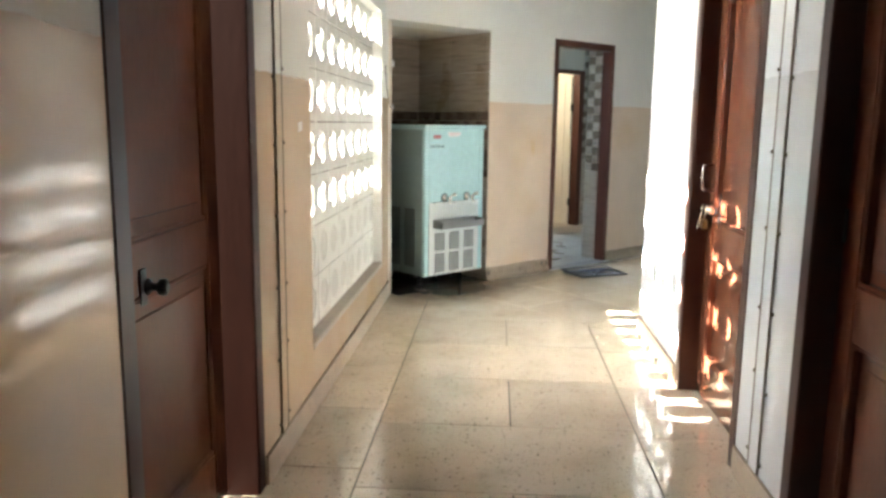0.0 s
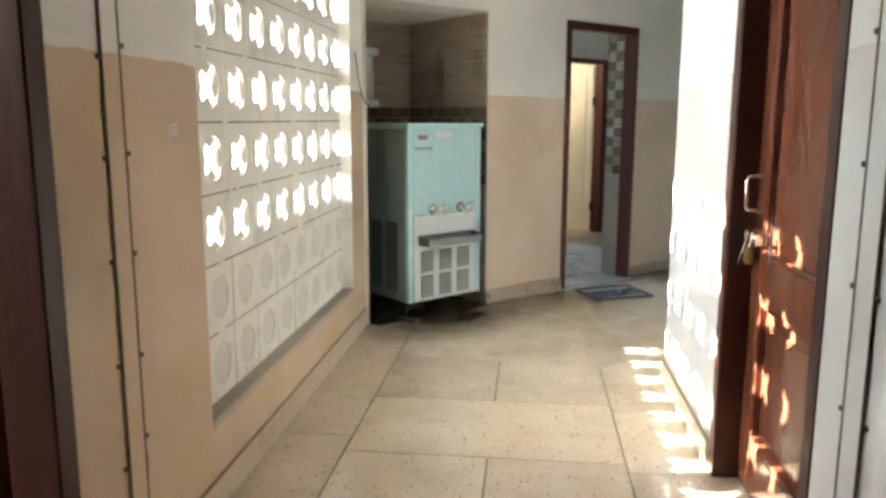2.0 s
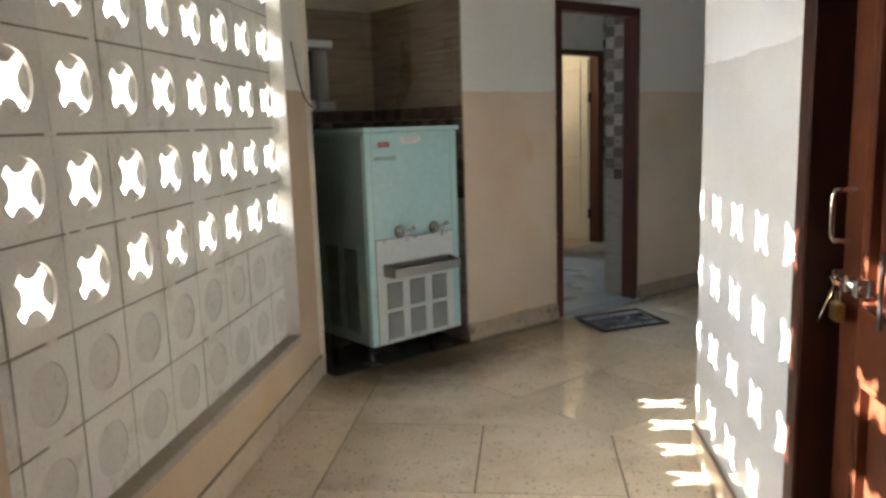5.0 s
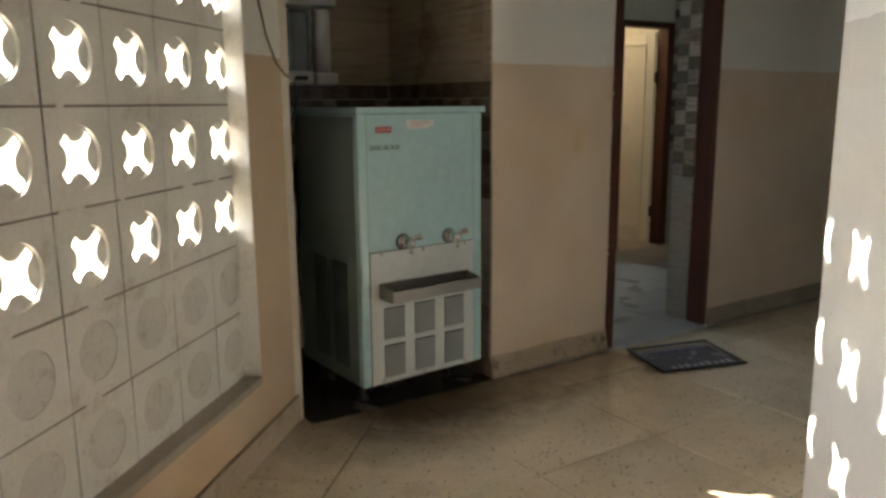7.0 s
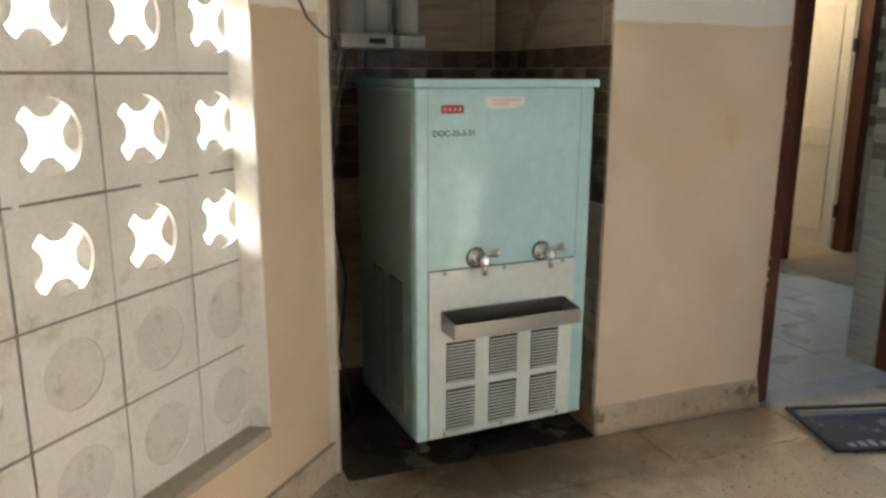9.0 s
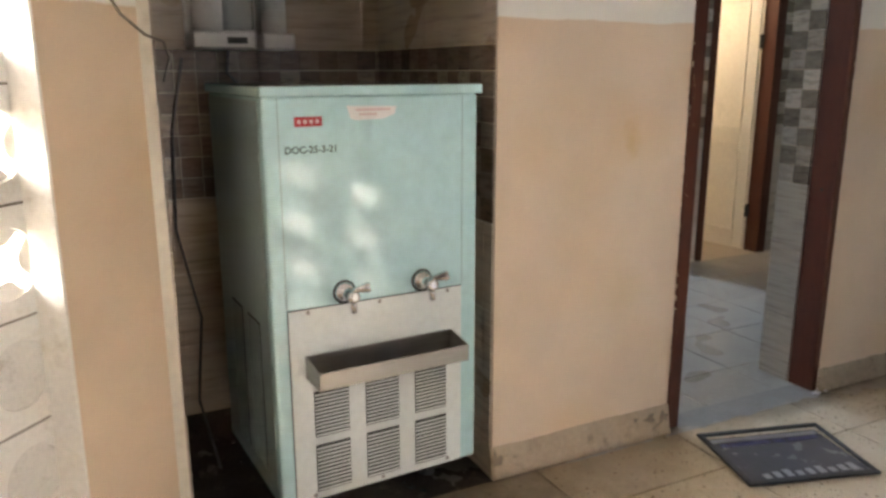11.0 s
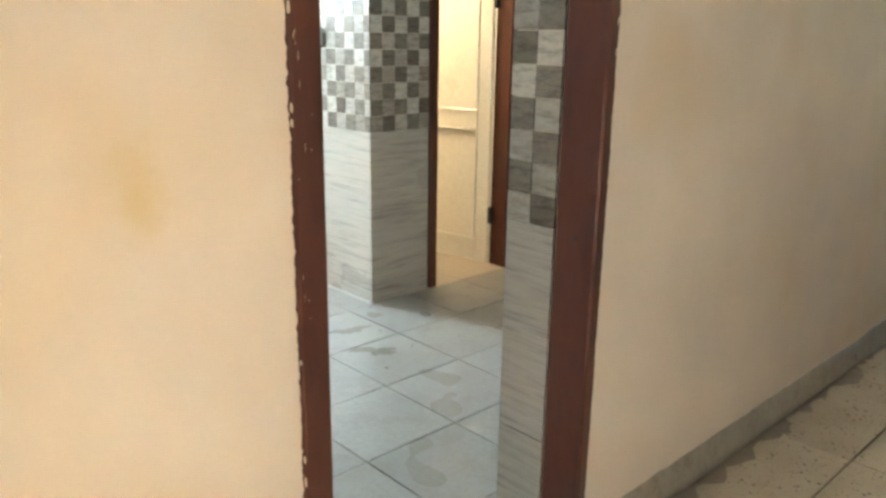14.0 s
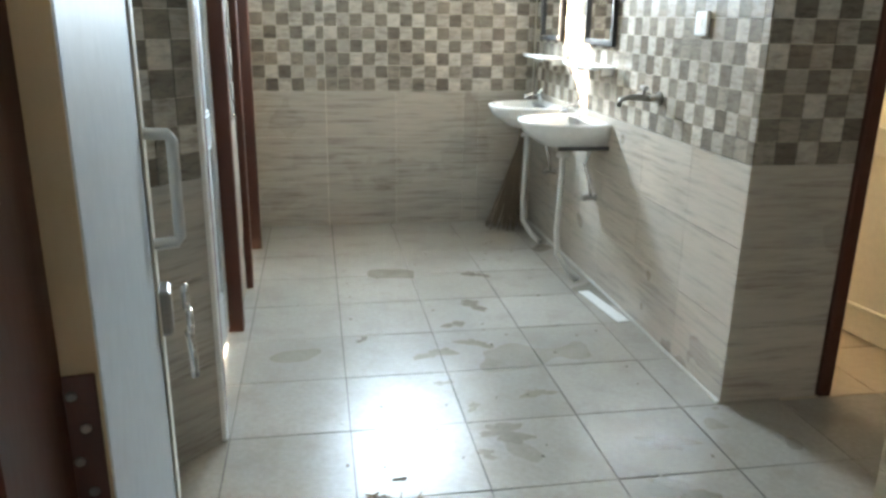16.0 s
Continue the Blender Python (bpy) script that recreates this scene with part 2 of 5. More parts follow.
M["skirting_grey"] = worn("blackened_skirting", (0.28, 0.225, 0.16), (0.39, 0.32, 0.235), 0.55, big=5, bump=0.5, dirt=(0.12, 0.10, 0.078))
M["skirting_dirty"] = worn("cracked_dirty_skirting", (0.38, 0.295, 0.205), (0.54, 0.43, 0.31), 0.5, big=5, fine=55, bump=0.8, dirt=(0.07, 0.055, 0.042))
M["dirt_line"] = worn("brown_dirt_line", (0.22, 0.165, 0.11), (0.36, 0.28, 0.19), 0.6, big=7)
M["disc"] = worn("greyed_cement_disc", (0.645, 0.62, 0.56), (0.725, 0.70, 0.64), 0.8, big=9, fine=90, bump=0.7, dirt=(0.38, 0.34, 0.28))
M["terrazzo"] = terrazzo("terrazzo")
M["joint"] = worn("dark_floor_joint", (0.06, 0.045, 0.03), (0.10, 0.075, 0.05), 0.6)
M["screen"] = worn("limewashed_concrete", (0.74, 0.72, 0.655), (0.81, 0.79, 0.73), 0.62, big=3, fine=70, bump=0.5, dirt=(0.45, 0.38, 0.28))
M["mortar"] = worn("sooty_mortar", (0.10, 0.08, 0.06), (0.22, 0.18, 0.14), 0.9, big=6)
M["joint_brown"] = worn("brown_joint_gap", (0.11, 0.08, 0.05), (0.20, 0.15, 0.095), 0.8, big=6)
M["pale_mortar"] = worn("smeared_lime_joint", (0.17, 0.145, 0.11), (0.34, 0.30, 0.24), 0.9, big=5)
M["lime_mortar"] = worn("dusty_lime_mortar", (0.16, 0.135, 0.10), (0.31, 0.27, 0.21), 0.9, big=6)
M["sill"] = worn("dusty_cement_sill", (0.36, 0.31, 0.25), (0.44, 0.39, 0.31), 0.75, big=4, bump=0.4)
M["brown"] = worn("brown_enamel", (0.125, 0.042, 0.022), (0.175, 0.062, 0.034), 0.20, spread=0.06, spec=0.4, big=2.5, fine=55, bump=0.2, stretch=(1, 1, 0.35))
M["frame_brown"] = worn("worn_brown_frame", (0.078, 0.026, 0.016), (0.112, 0.038, 0.023), 0.36, spec=0.25, big=4, bump=0.3, stretch=(1, 1, 0.3), dirt=(0.055, 0.022, 0.015))
# frame brown darkened: shade of the corridor door recesses put into the colour
M["frame_shaded"] = worn("shaded_brown_frame", (0.042, 0.014, 0.009), (0.060, 0.021, 0.013), 0.36, spec=0.22, big=4, bump=0.04, stretch=(1, 1, 0.3), dirt=(0.035, 0.015, 0.011))
M["chip"] = worn("bare_putty", (0.62, 0.5, 0.34), (0.72, 0.6, 0.44), 0.8)
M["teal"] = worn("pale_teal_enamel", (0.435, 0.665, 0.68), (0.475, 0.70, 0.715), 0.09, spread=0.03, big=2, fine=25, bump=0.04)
# cooler side: the teal darkened to hold the shade inside the niche
M["teal_side"] = worn("shaded_teal_sheet", (0.235, 0.335, 0.33), (0.27, 0.37, 0.365), 0.34, big=2, bump=0.08)
M["panel"] = worn("pale_grey_sheet", (0.62, 0.66, 0.64), (0.68, 0.72, 0.70), 0.3, spread=0.05, bump=0.05)
M["steel"] = worn("brushed_steel", (0.25, 0.235, 0.215), (0.34, 0.325, 0.30), 0.36, metal=1.0, stretch=(0.3, 0.3, 6))
M["chrome"] = worn("chrome", (0.72, 0.72, 0.72), (0.82, 0.82, 0.82), 0.10, spread=0.05, metal=1.0, bump=0.02)
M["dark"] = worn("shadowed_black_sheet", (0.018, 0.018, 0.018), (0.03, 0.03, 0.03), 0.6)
M["rubber"] = worn("black_rubber", (0.016, 0.015, 0.015), (0.03, 0.028, 0.027), 0.6, bump=0.4)
M["red"] = worn("red_badge", (0.36, 0.02, 0.03), (0.43, 0.03, 0.038), 0.4)
M["paper"] = worn("pale_sticker", (0.70, 0.67, 0.66), (0.76, 0.74, 0.73), 0.5)
M["ink"] = worn("faded_ink", (0.05, 0.07, 0.07), (0.09, 0.12, 0.12), 0.6)
M["pink"] = worn("faded_red_ink", (0.62, 0.44, 0.44), (0.67, 0.50, 0.50), 0.6)
M["white"] = worn("white_plastic", (0.66, 0.66, 0.64), (0.74, 0.74, 0.72), 0.35, bump=0.05)
M["ceramic"] = worn("white_ceramic", (0.76, 0.76, 0.74), (0.82, 0.82, 0.80), 0.08, spread=0.04, bump=0.02)
M["cream"] = worn("cream_enamel", (0.74, 0.695, 0.585), (0.79, 0.745, 0.64), 0.32, big=3, bump=0.12)
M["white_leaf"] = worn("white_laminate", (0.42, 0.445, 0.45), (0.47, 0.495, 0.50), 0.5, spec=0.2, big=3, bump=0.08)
M["edge"] = worn("raw_door_edge", (0.45, 0.34, 0.20), (0.55, 0.42, 0.26), 0.6, stretch=(1, 1, 0.2))
M["tile"] = wood_tile("grey_veined_tile", (0.46, 0.415, 0.355), (0.215, 0.185, 0.15))
# the washroom tile again, browned and darkened for the shade in the niche
M["niche_tile"] = wood_tile("shaded_veined_tile", (0.43, 0.345, 0.262), (0.215, 0.165, 0.12))
M["grout"] = worn("pale_grout", (0.50, 0.49, 0.46), (0.58, 0.57, 0.54), 0.8)
M["dirty_grout"] = worn("dirty_grout", (0.075, 0.065, 0.055), (0.20, 0.18, 0.155), 0.8)
M["wash_floor"] = wash_floor("washroom_floor_tile")
M["inner_floor"] = worn("tan_floor_tile", (0.40, 0.32, 0.225), (0.50, 0.41, 0.30), 0.3, big=3, fine=30, bump=0.1)
M["sq_light"] = checker_glaze("pale_glazed_square", [(0, (0.29, 0.255, 0.21)), (0.18, (0.42, 0.38, 0.325)), (0.5, (0.56, 0.51, 0.44)), (1, (0.36, 0.32, 0.27))])
M["sq_dark"] = checker_glaze("dark_glazed_square", [(0, (0.30, 0.26, 0.21)), (0.2, (0.19, 0.163, 0.13)), (0.5, (0.245, 0.212, 0.172)), (1, (0.145, 0.122, 0.098))])
# niche squares: same glaze with the niche's shade in the tones
M["nsq_light"] = checker_glaze("shaded_pale_square", [(0, (0.15, 0.115, 0.085)), (0.6, (0.215, 0.165, 0.125)), (1, (0.27, 0.22, 0.165))])
M["nsq_dark"] = checker_glaze("shaded_dark_square", [(0, (0.12, 0.085, 0.062)), (0.5, (0.19, 0.135, 0.10)), (1, (0.095, 0.07, 0.055))])
M["mat"] = worn("grey_rubber_mat", (0.095, 0.095, 0.10), (0.12, 0.12, 0.128), 0.25, big=11, bump=0.3)
M["mat_blue"] = worn("navy_print", (0.03, 0.035, 0.12), (0.05, 0.055, 0.17), 0.4)
M["mat_pale"] = worn("pale_print", (0.26, 0.26, 0.27), (0.34, 0.34, 0.35), 0.4)
M["twig"] = worn("dry_broom_grass", (0.13, 0.095, 0.065), (0.22, 0.165, 0.11), 0.8, bump=0.4)
M["pipe"] = worn("grey_white_hose", (0.58, 0.57, 0.53), (0.66, 0.65, 0.61), 0.45)
M["brass"] = worn("tarnished_brass", (0.42, 0.30, 0.12), (0.55, 0.42, 0.2), 0.3, metal=1.0)
M["floor_grime"] = worn("trodden_dirt_film", (0.20, 0.16, 0.115), (0.30, 0.245, 0.18), 0.4, big=8, dirt=(0.09, 0.075, 0.055))
M["puddle"] = worn("brown_grime_film", (0.23, 0.20, 0.165), (0.30, 0.265, 0.22), 0.22, big=9, dirt=(0.10, 0.085, 0.065))
M["niche_shade"] = worn("wet_dirt_and_shade", (0.035, 0.03, 0.025), (0.075, 0.062, 0.05), 0.25, big=5, dirt=(0.16, 0.13, 0.10))
M["cement"] = worn("patched_cement", (0.20, 0.19, 0.172), (0.28, 0.268, 0.245), 0.6, big=7, fine=60, bump=0.6, dirt=(0.22, 0.18, 0.14))
M["earth"] = worn("sunlit_dry_ground", (0.24, 0.205, 0.155), (0.33, 0.285, 0.22), 0.9, big=0.4)
mirror_m, mt, mb = nodes_of("silvered_mirror", 0.02, 0.5, 1.0)
mb.inputs["Base Color"].default_value = (0.86, 0.88, 0.88, 1)
M["mirror"] = mirror_m
glass_m, mt, mb = nodes_of("clear_plastic_bowl", 0.12)
mb.inputs["Base Color"].default_value = (0.75, 0.80, 0.80, 1)
mb.inputs["Transmission Weight"].default_value = 0.85
M["clear"] = glass_m


# ---------------------------------------------------------------- builders
def mesh_of(name, bm, material=None):
    me = bpy.data.meshes.new(name)
    bmesh.ops.recalc_face_normals(bm, faces=bm.faces)
    bm.to_mesh(me)
    bm.free()
    if material:
        me.materials.append(M[material])
    return me


def add_box(bm, x0, x1, y0, y1, z0, z1, bevel=0.0, seg=1, m=None):
    r = bmesh.ops.create_cube(bm, size=1, matrix=Matrix.Translation(((x0 + x1) / 2, (y0 + y1) / 2, (z0 + z1) / 2)) @ Matrix.Diagonal((x1 - x0, y1 - y0, z1 - z0, 1)))
    vs = r["verts"]
    if bevel:
        es = list({e for v in vs for e in v.link_edges})
        b = bmesh.ops.bevel(bm, geom=es, offset=bevel, segments=seg, affect="EDGES", profile=0.5)
        vs = list({v for f in b["faces"] for v in f.verts} | {v for v in vs if v.is_valid})
    if m is not None:
        bmesh.ops.transform(bm, matrix=m, verts=vs)
    return vs


def add_tube(bm, pts, r, seg=10, caps=True):
    """A round tube along a line of points; r is one radius or one for each point."""
    pts = [Vector(p) for p in pts]
    rad = r if isinstance(r, (list, tuple)) else [r] * len(pts)
    rings = []
    turn = was = None
    for i, p in enumerate(pts):
        a = pts[max(i - 1, 0)]
        c = pts[min(i + 1, len(pts) - 1)]
        way = (c - a).normalized()
        turn = way.to_track_quat("Z", "Y") if turn is None else was.rotation_difference(way) @ turn
        was = way
        q = turn.to_matrix()
        rings.append([bm.verts.new(p + q @ Vector((rad[i] * math.cos(k * math.tau / seg), rad[i] * math.sin(k * math.tau / seg), 0))) for k in range(seg)])
    for a, c in zip(rings, rings[1:]):
        for k in range(seg):
            f = bm.faces.new((a[k], a[(k + 1) % seg], c[(k + 1) % seg], c[k]))
            f.smooth = True
    if caps:
        bm.faces.new(rings[0][::-1])
        bm.faces.new(rings[-1])


def add_lathe(bm, profile, seg=24, m=None, close=False):
    rings = []
    for r, z in profile:
        ring = []
        for k in range(seg):
            p = Vector((r * math.cos(k * math.tau / seg), r * math.sin(k * math.tau / seg), z))
            ring.append(bm.verts.new(m @ p if m is not None else p))
        rings.append(ring)
    for a, c in zip(rings, rings[1:]):
        for k in range(seg):
            f = bm.faces.new((a[k], a[(k + 1) % seg], c[(k + 1) % seg], c[k]))
            f.smooth = True
    bm.faces.new(rings[0][::-1])
    bm.faces.new(rings[-1])


def part(name, bm, material, parent, label=""):
    ob = new(name, mesh_of(name, bm, material))
    ob.parent = parent
    if label:
        tagged(ob, label)
    return ob


def box_part(name, dims, material, parent, label="", bevel=0.003, m=None):
    bm = bmesh.new()
    add_box(bm, *dims, bevel=bevel, m=m)
    return part(name, bm, material, parent, label)


def thing(name, m, label, category, group=""):
    ob = new(name)
    ob.empty_display_size = 0.1
    ob.matrix_world = m
    return tagged(ob, label, category, group)


def built(name, boxes, material, label, m=None, bevel=0.0, category=""):
    """A piece of the setting out of butted boxes."""
    bm = bmesh.new()
    for b in boxes:
        add_box(bm, *b, bevel=bevel)
    ob = new(name, mesh_of(name, bm, material))
    if m is not None:
        ob.matrix_world = m
    return tagged(ob, label, category or name.split("_")[0], kind="structure")

# ---------------------------------------------------------------- the shell
H = 3.05          # ceiling
LX = -0.735       # face of the wall with the pierced screen
RX = 1.055        # face of the opposite wall
NW = 4.493        # face of the slanting wall, across it
S0, S1, S2 = 4.330, 5.111, 5.962   # niche edge and the two edges of the washroom door
JY, JZ, JG = 3.246, 0.320, 0.2555  # first full column, foot and pitch of the screen blocks

built("wall_left", [
    (LX - 0.23, LX, -8.0, 1.335, 0, H),
    (LX - 0.23, LX, 1.335, 2.352, 2.12, H),
    (LX - 0.23, LX, 2.352, 3.120, 0, H),
    (LX - 0.23, LX, 3.120, 5.250, 0, JZ),
    (LX - 0.23, LX, 3.120, 5.250, JZ + 7 * JG, H),
    (LX - 0.23, LX, 5.250, 5.600, 0, H),
], "corridor", "corridor wall with glossy tan dado and cream upper part", category="wall")
built("wall_right", [
    (RX, RX + 0.23, -8.0, 1.230, 0, H),
    (RX, RX + 0.23, 1.230, 2.170, 2.12, H),
    (RX, RX + 0.23, 2.170, 2.640, 0, H),
    (RX, RX + 0.23, 2.640, 3.650, 2.12, H),
    (RX, RX + 0.23, 3.650, 4.680, 0, H),
], "right_wall", "pale enamelled corridor wall catching spots of sun", category="wall")
built("wall_slanting", [
    (3.20, S0, NW, NW + 0.33, 2.098, H),
    (S0, S1, NW, NW + 0.33, 0, H),
    (S1, S2, NW, NW + 0.276, 2.10, H),
    (S2, 14.2, NW, NW + 0.276, 0, H),
    (5.938, S2, NW + 0.122, NW + 0.276, 0, 2.10),
], "slanting", "slanting wall with tan dado and cream upper part", DM, category="wall")
built("wall_niche", [
    (3.10, 3.35, NW + 0.045, 5.46, 0, 2.094),
    (3.10, S0 + 0.22, 5.46, 5.60, 0, 2.094),
    (S0, S0 + 0.22, NW + 0.33, 5.46, 0, 2.094),
    (3.10, S0 + 0.22, NW + 0.332, 5.60, 2.098, H),
], "plaster", "rendered walls and soffit of the cooler niche", DM, category="wall")
built("wall_passage", [(4.08, 14.2, 2.37, 2.64, 0, H)], "right_wall", "painted wall across the side passage", DM, category="wall")
# unseen end wall; its opening is added to let fill light in
built("wall_passage_end", [(13.9, 14.1, 2.64, 3.40, 0, H), (13.9, 14.1, 4.00, NW, 0, H), (13.9, 14.1, 3.40, 4.00, 0, 1.3), (13.9, 14.1, 3.40, 4.00, 2.2, H)], "plaster", "unseen end wall of the side passage with an opening added for fill light", DM, category="wall")
built("wall_hall_end", [(LX, -0.5, -8.0, -7.8, 0, H), (-0.5, RX, -8.0, -7.8, 0, H)], "plaster", "plain end wall of the corridor", category="wall")

# the washroom shell
WB, WS, WP = 9.123, 6.771, 6.457      # back wall, basin wall, wall with the inner door
built("wall_washroom_back", [
    (4.60, 5.40, WB + 0.010, WB + 0.23, 0, H), (6.40, 7.3, WB + 0.010, WB + 0.23, 0, H),
    (5.40, 6.40, WB + 0.010, WB + 0.23, 0, 1.66), (5.40, 6.40, WB + 0.010, WB + 0.23, 2.18, H),
], "plaster", "back wall of the washroom with a high window", DM, category="wall")
built("wall_basin", [(WS + 0.010, WS + 0.11, WP + 0.10, WB + 0.008, 0, H)], "plaster", "wall behind the wash basins", DM, category="wall")
built("wall_inner_door", [
    (WS + 0.010, 7.165, WP + 0.010, WP + 0.10, 0, H), (7.165, 7.86, WP + 0.010, WP + 0.10, 2.04, H), (7.86, 8.6, WP + 0.010, WP + 0.10, 0, H),
], "plaster", "short wall with the inner doorway", DM, category="wall")
built("wall_washroom_side", [(8.45, 8.6, NW + 0.276, WP + 0.008, 0, H)], "cream", "side wall of the washroom lobby", DM, category="wall")
built("wall_inner_room", [(8.75, 8.9, WP + 0.10, 9.3, 0, H), (WS + 0.11, 8.9, 9.30, 9.45, 0, H)], "cream", "cream walls of the lamplit inner room", DM, category="wall")
built("wall_stalls", [
    (4.72, 4.945, 6.48, 6.60, 0, H), (4.72, 4.945, 6.60, 7.42, 2.04, H), (4.72, 4.945, 7.42, 7.92, 0, H),
    (4.72, 4.945, 7.92, 8.68, 2.04, H), (4.72, 4.945, 8.68, WB + 0.008, 0, H),
], "plaster", "partition wall with two cubicle doorways", DM, category="wall")
built("wall_lobby", [(-1.02, -0.845, 6.98, 8.10, 0, H)], "plaster", "wall between niche and cubicles", category="wall")
built("ceiling", [(LX - 0.23, RX + 0.23, -8.0, 5.2, H, H + 0.12)], "ceiling", "whitewashed corridor ceiling")
built("ceiling_passage", [(2.6, 14.2, 2.37, NW + 0.15, H + 0.004, H + 0.124)], "ceiling", "whitewashed ceiling over the side passage", DM, category="ceiling")
built("ceiling_washroom", [(2.6, 14.2, NW + 0.15, 9.5, H + 0.004, H + 0.124)], "dim_ceiling", "unseen washroom ceiling greyed to cut bounced light", DM, category="ceiling")
bm = bmesh.new()
add_box(bm, -60, 60, -60, 60, -0.30, -0.25)
tagged(new("ground", mesh_of("ground", bm, "earth")), "sunlit dry ground outside", "ground", kind="structure")
built("floor", [(-1.6, 6.0, -8.0, 12.0, -0.24, -0.006)], "joint", "floor slab showing as dark joints between terrazzo panels")
built("floor_washroom", [(4.3, 8.9, NW + 0.075, 9.45, -0.0055, -0.004)], "dirty_grout", "washroom floor bed with dirty grout", DM, category="floor")

# limewashed reveal closing the end of the screen
bm = bmesh.new()
foot = [(LX - 0.062, 5.2498), (LX - 0.062, 5.222), (LX - 0.0015, 5.243), (LX - 0.0015, 5.2498)]
lo_v = [bm.verts.new((x, y, JZ + 0.0045)) for x, y in foot]
hi_v = [bm.verts.new((x, y, JZ + 7 * JG - 0.0005)) for x, y in foot]
bm.faces.new(lo_v[::-1])
bm.faces.new(hi_v)
for i in range(4):
    bm.faces.new((lo_v[i], lo_v[(i + 1) % 4], hi_v[(i + 1) % 4], hi_v[i]))
tagged(new("wall_reveal", mesh_of("wall_reveal", bm, "screen")), "limewashed plaster reveal beside the pierced screen", "reveal", kind="structure")

# sill of the screen, window frame of the washroom
built("window_sill", [(LX - 0.12, LX + 0.004, 3.124, 5.246, JZ - 0.03, JZ + 0.004)], "sill", "dusty cement sill below the pierced screen", bevel=0.004, category="sill")
win = thing("window_1", DM @ pose(5.90, WB + 0.09, 1.66), "high washroom window with a dark metal frame", "window")
win["kind"] = "structure"
for nm, d in (("window_frame", (-0.498, -0.468, 0, 0.04, 0.002, 0.518)), ("window_frame", (0.468, 0.498, 0, 0.04, 0.002, 0.518)), ("window_frame", (-0.468, 0.468, 0, 0.04, 0.002, 0.03)), ("window_frame", (-0.468, 0.468, 0, 0.04, 0.49, 0.518)), ("glazing_bar", (-0.008, 0.008, 0, 0.03, 0.03, 0.49))):
    box_part(nm, d, "white", win)


# skirtings
def skirting(name, runs, m=None, paint="skirting"):
    bm = bmesh.new()
    for x0, x1, y0, y1 in runs:
        add_box(bm, x0, x1, y0, y1, 0.0, 0.112, bevel=0.006, seg=2)
    for v in bm.verts:
        k = noise.noise(v.co * 6.0) * 0.004
        v.co.z += k if v.co.z > 0.05 else 0
    ob = new(name, mesh_of(name, bm, paint))
    for x0, x1, y0, y1 in runs if paint == "skirting" else ():
        bm = bmesh.new()
        add_box(bm, x0 + 0.0012, x1 - 0.0012, y0, y1, 0.1125, 0.1165)
        part("dirt_line", bm, "dirt_line", ob, "dark dirt along the top edge")
    if m is not None:
        ob.matrix_world = m
    return tagged(ob, "scuffed tan skirting with blackened patches", "skirting", kind="structure")


skirting("baseboard", [(LX + 0.0015, LX + 0.014, -7.8, 1.33), (LX + 0.0015, LX + 0.014, 2.356, 5.62)])
skirting("baseboard_right", [(RX - 0.014, RX - 0.0015, -7.8, 1.225), (RX - 0.014, RX - 0.0015, 2.175, 2.635), (RX - 0.014, RX - 0.0015, 3.655, 4.685)])


def cove_skirting(name, s0, s1, deep, top, paint, seed, label):
    """A hand-run cement skirting: leaning face, uneven top and a foot that creeps out over the floor."""
    bm = bmesh.new()
    n = int((s1 - s0) / 0.02)
    rows = []
    for k in range(n + 1):
        s = s0 + (s1 - s0) * k / n
        a = noise.noise((s * 3.0, seed, 0.0))
        c = noise.noise((s * 14.0, seed, 5.0))
        e = noise.noise((s * 40.0, seed, 9.0))
        h = top + 0.010 * a + 0.006 * c + 0.003 * e
        d = deep * (1 + 0.25 * a + 0.2 * c)
        rows.append([bm.verts.new((s, NW - p, z)) for p, z in ((0.0012, h), (0.007 + 0.003 * e, h - 0.004), (0.010 + 0.25 * d + 0.002 * c, h * 0.55), (0.014 + 0.5 * d, h * 0.22), (0.016 + d + 0.004 * e, 0.0014), (0.0012, 0.0014))])
    for p, q in zip(rows, rows[1:]):
        for i in range(5):
            bm.faces.new((p[i], p[i + 1], q[i + 1], q[i])).smooth = i < 4
    bm.faces.new(rows[0])
    bm.faces.new(rows[-1][::-1])
    ob = new(name, mesh_of(name, bm, paint))
    ob.matrix_world = DM.copy()
    return tagged(ob, label, "skirting", kind="structure")


cove_skirting("baseboard_slanting", S0 - 0.012, S1 - 0.004, 0.016, 0.112, "skirting_dirty", 2.0, "cracked tan cement skirting with blackened patches")
cove_skirting("baseboard_passage", S2 + 0.004, 13.8, 0.014, 0.098, "skirting_grey", 7.0, "dusty grey brown cement skirting along the passage")


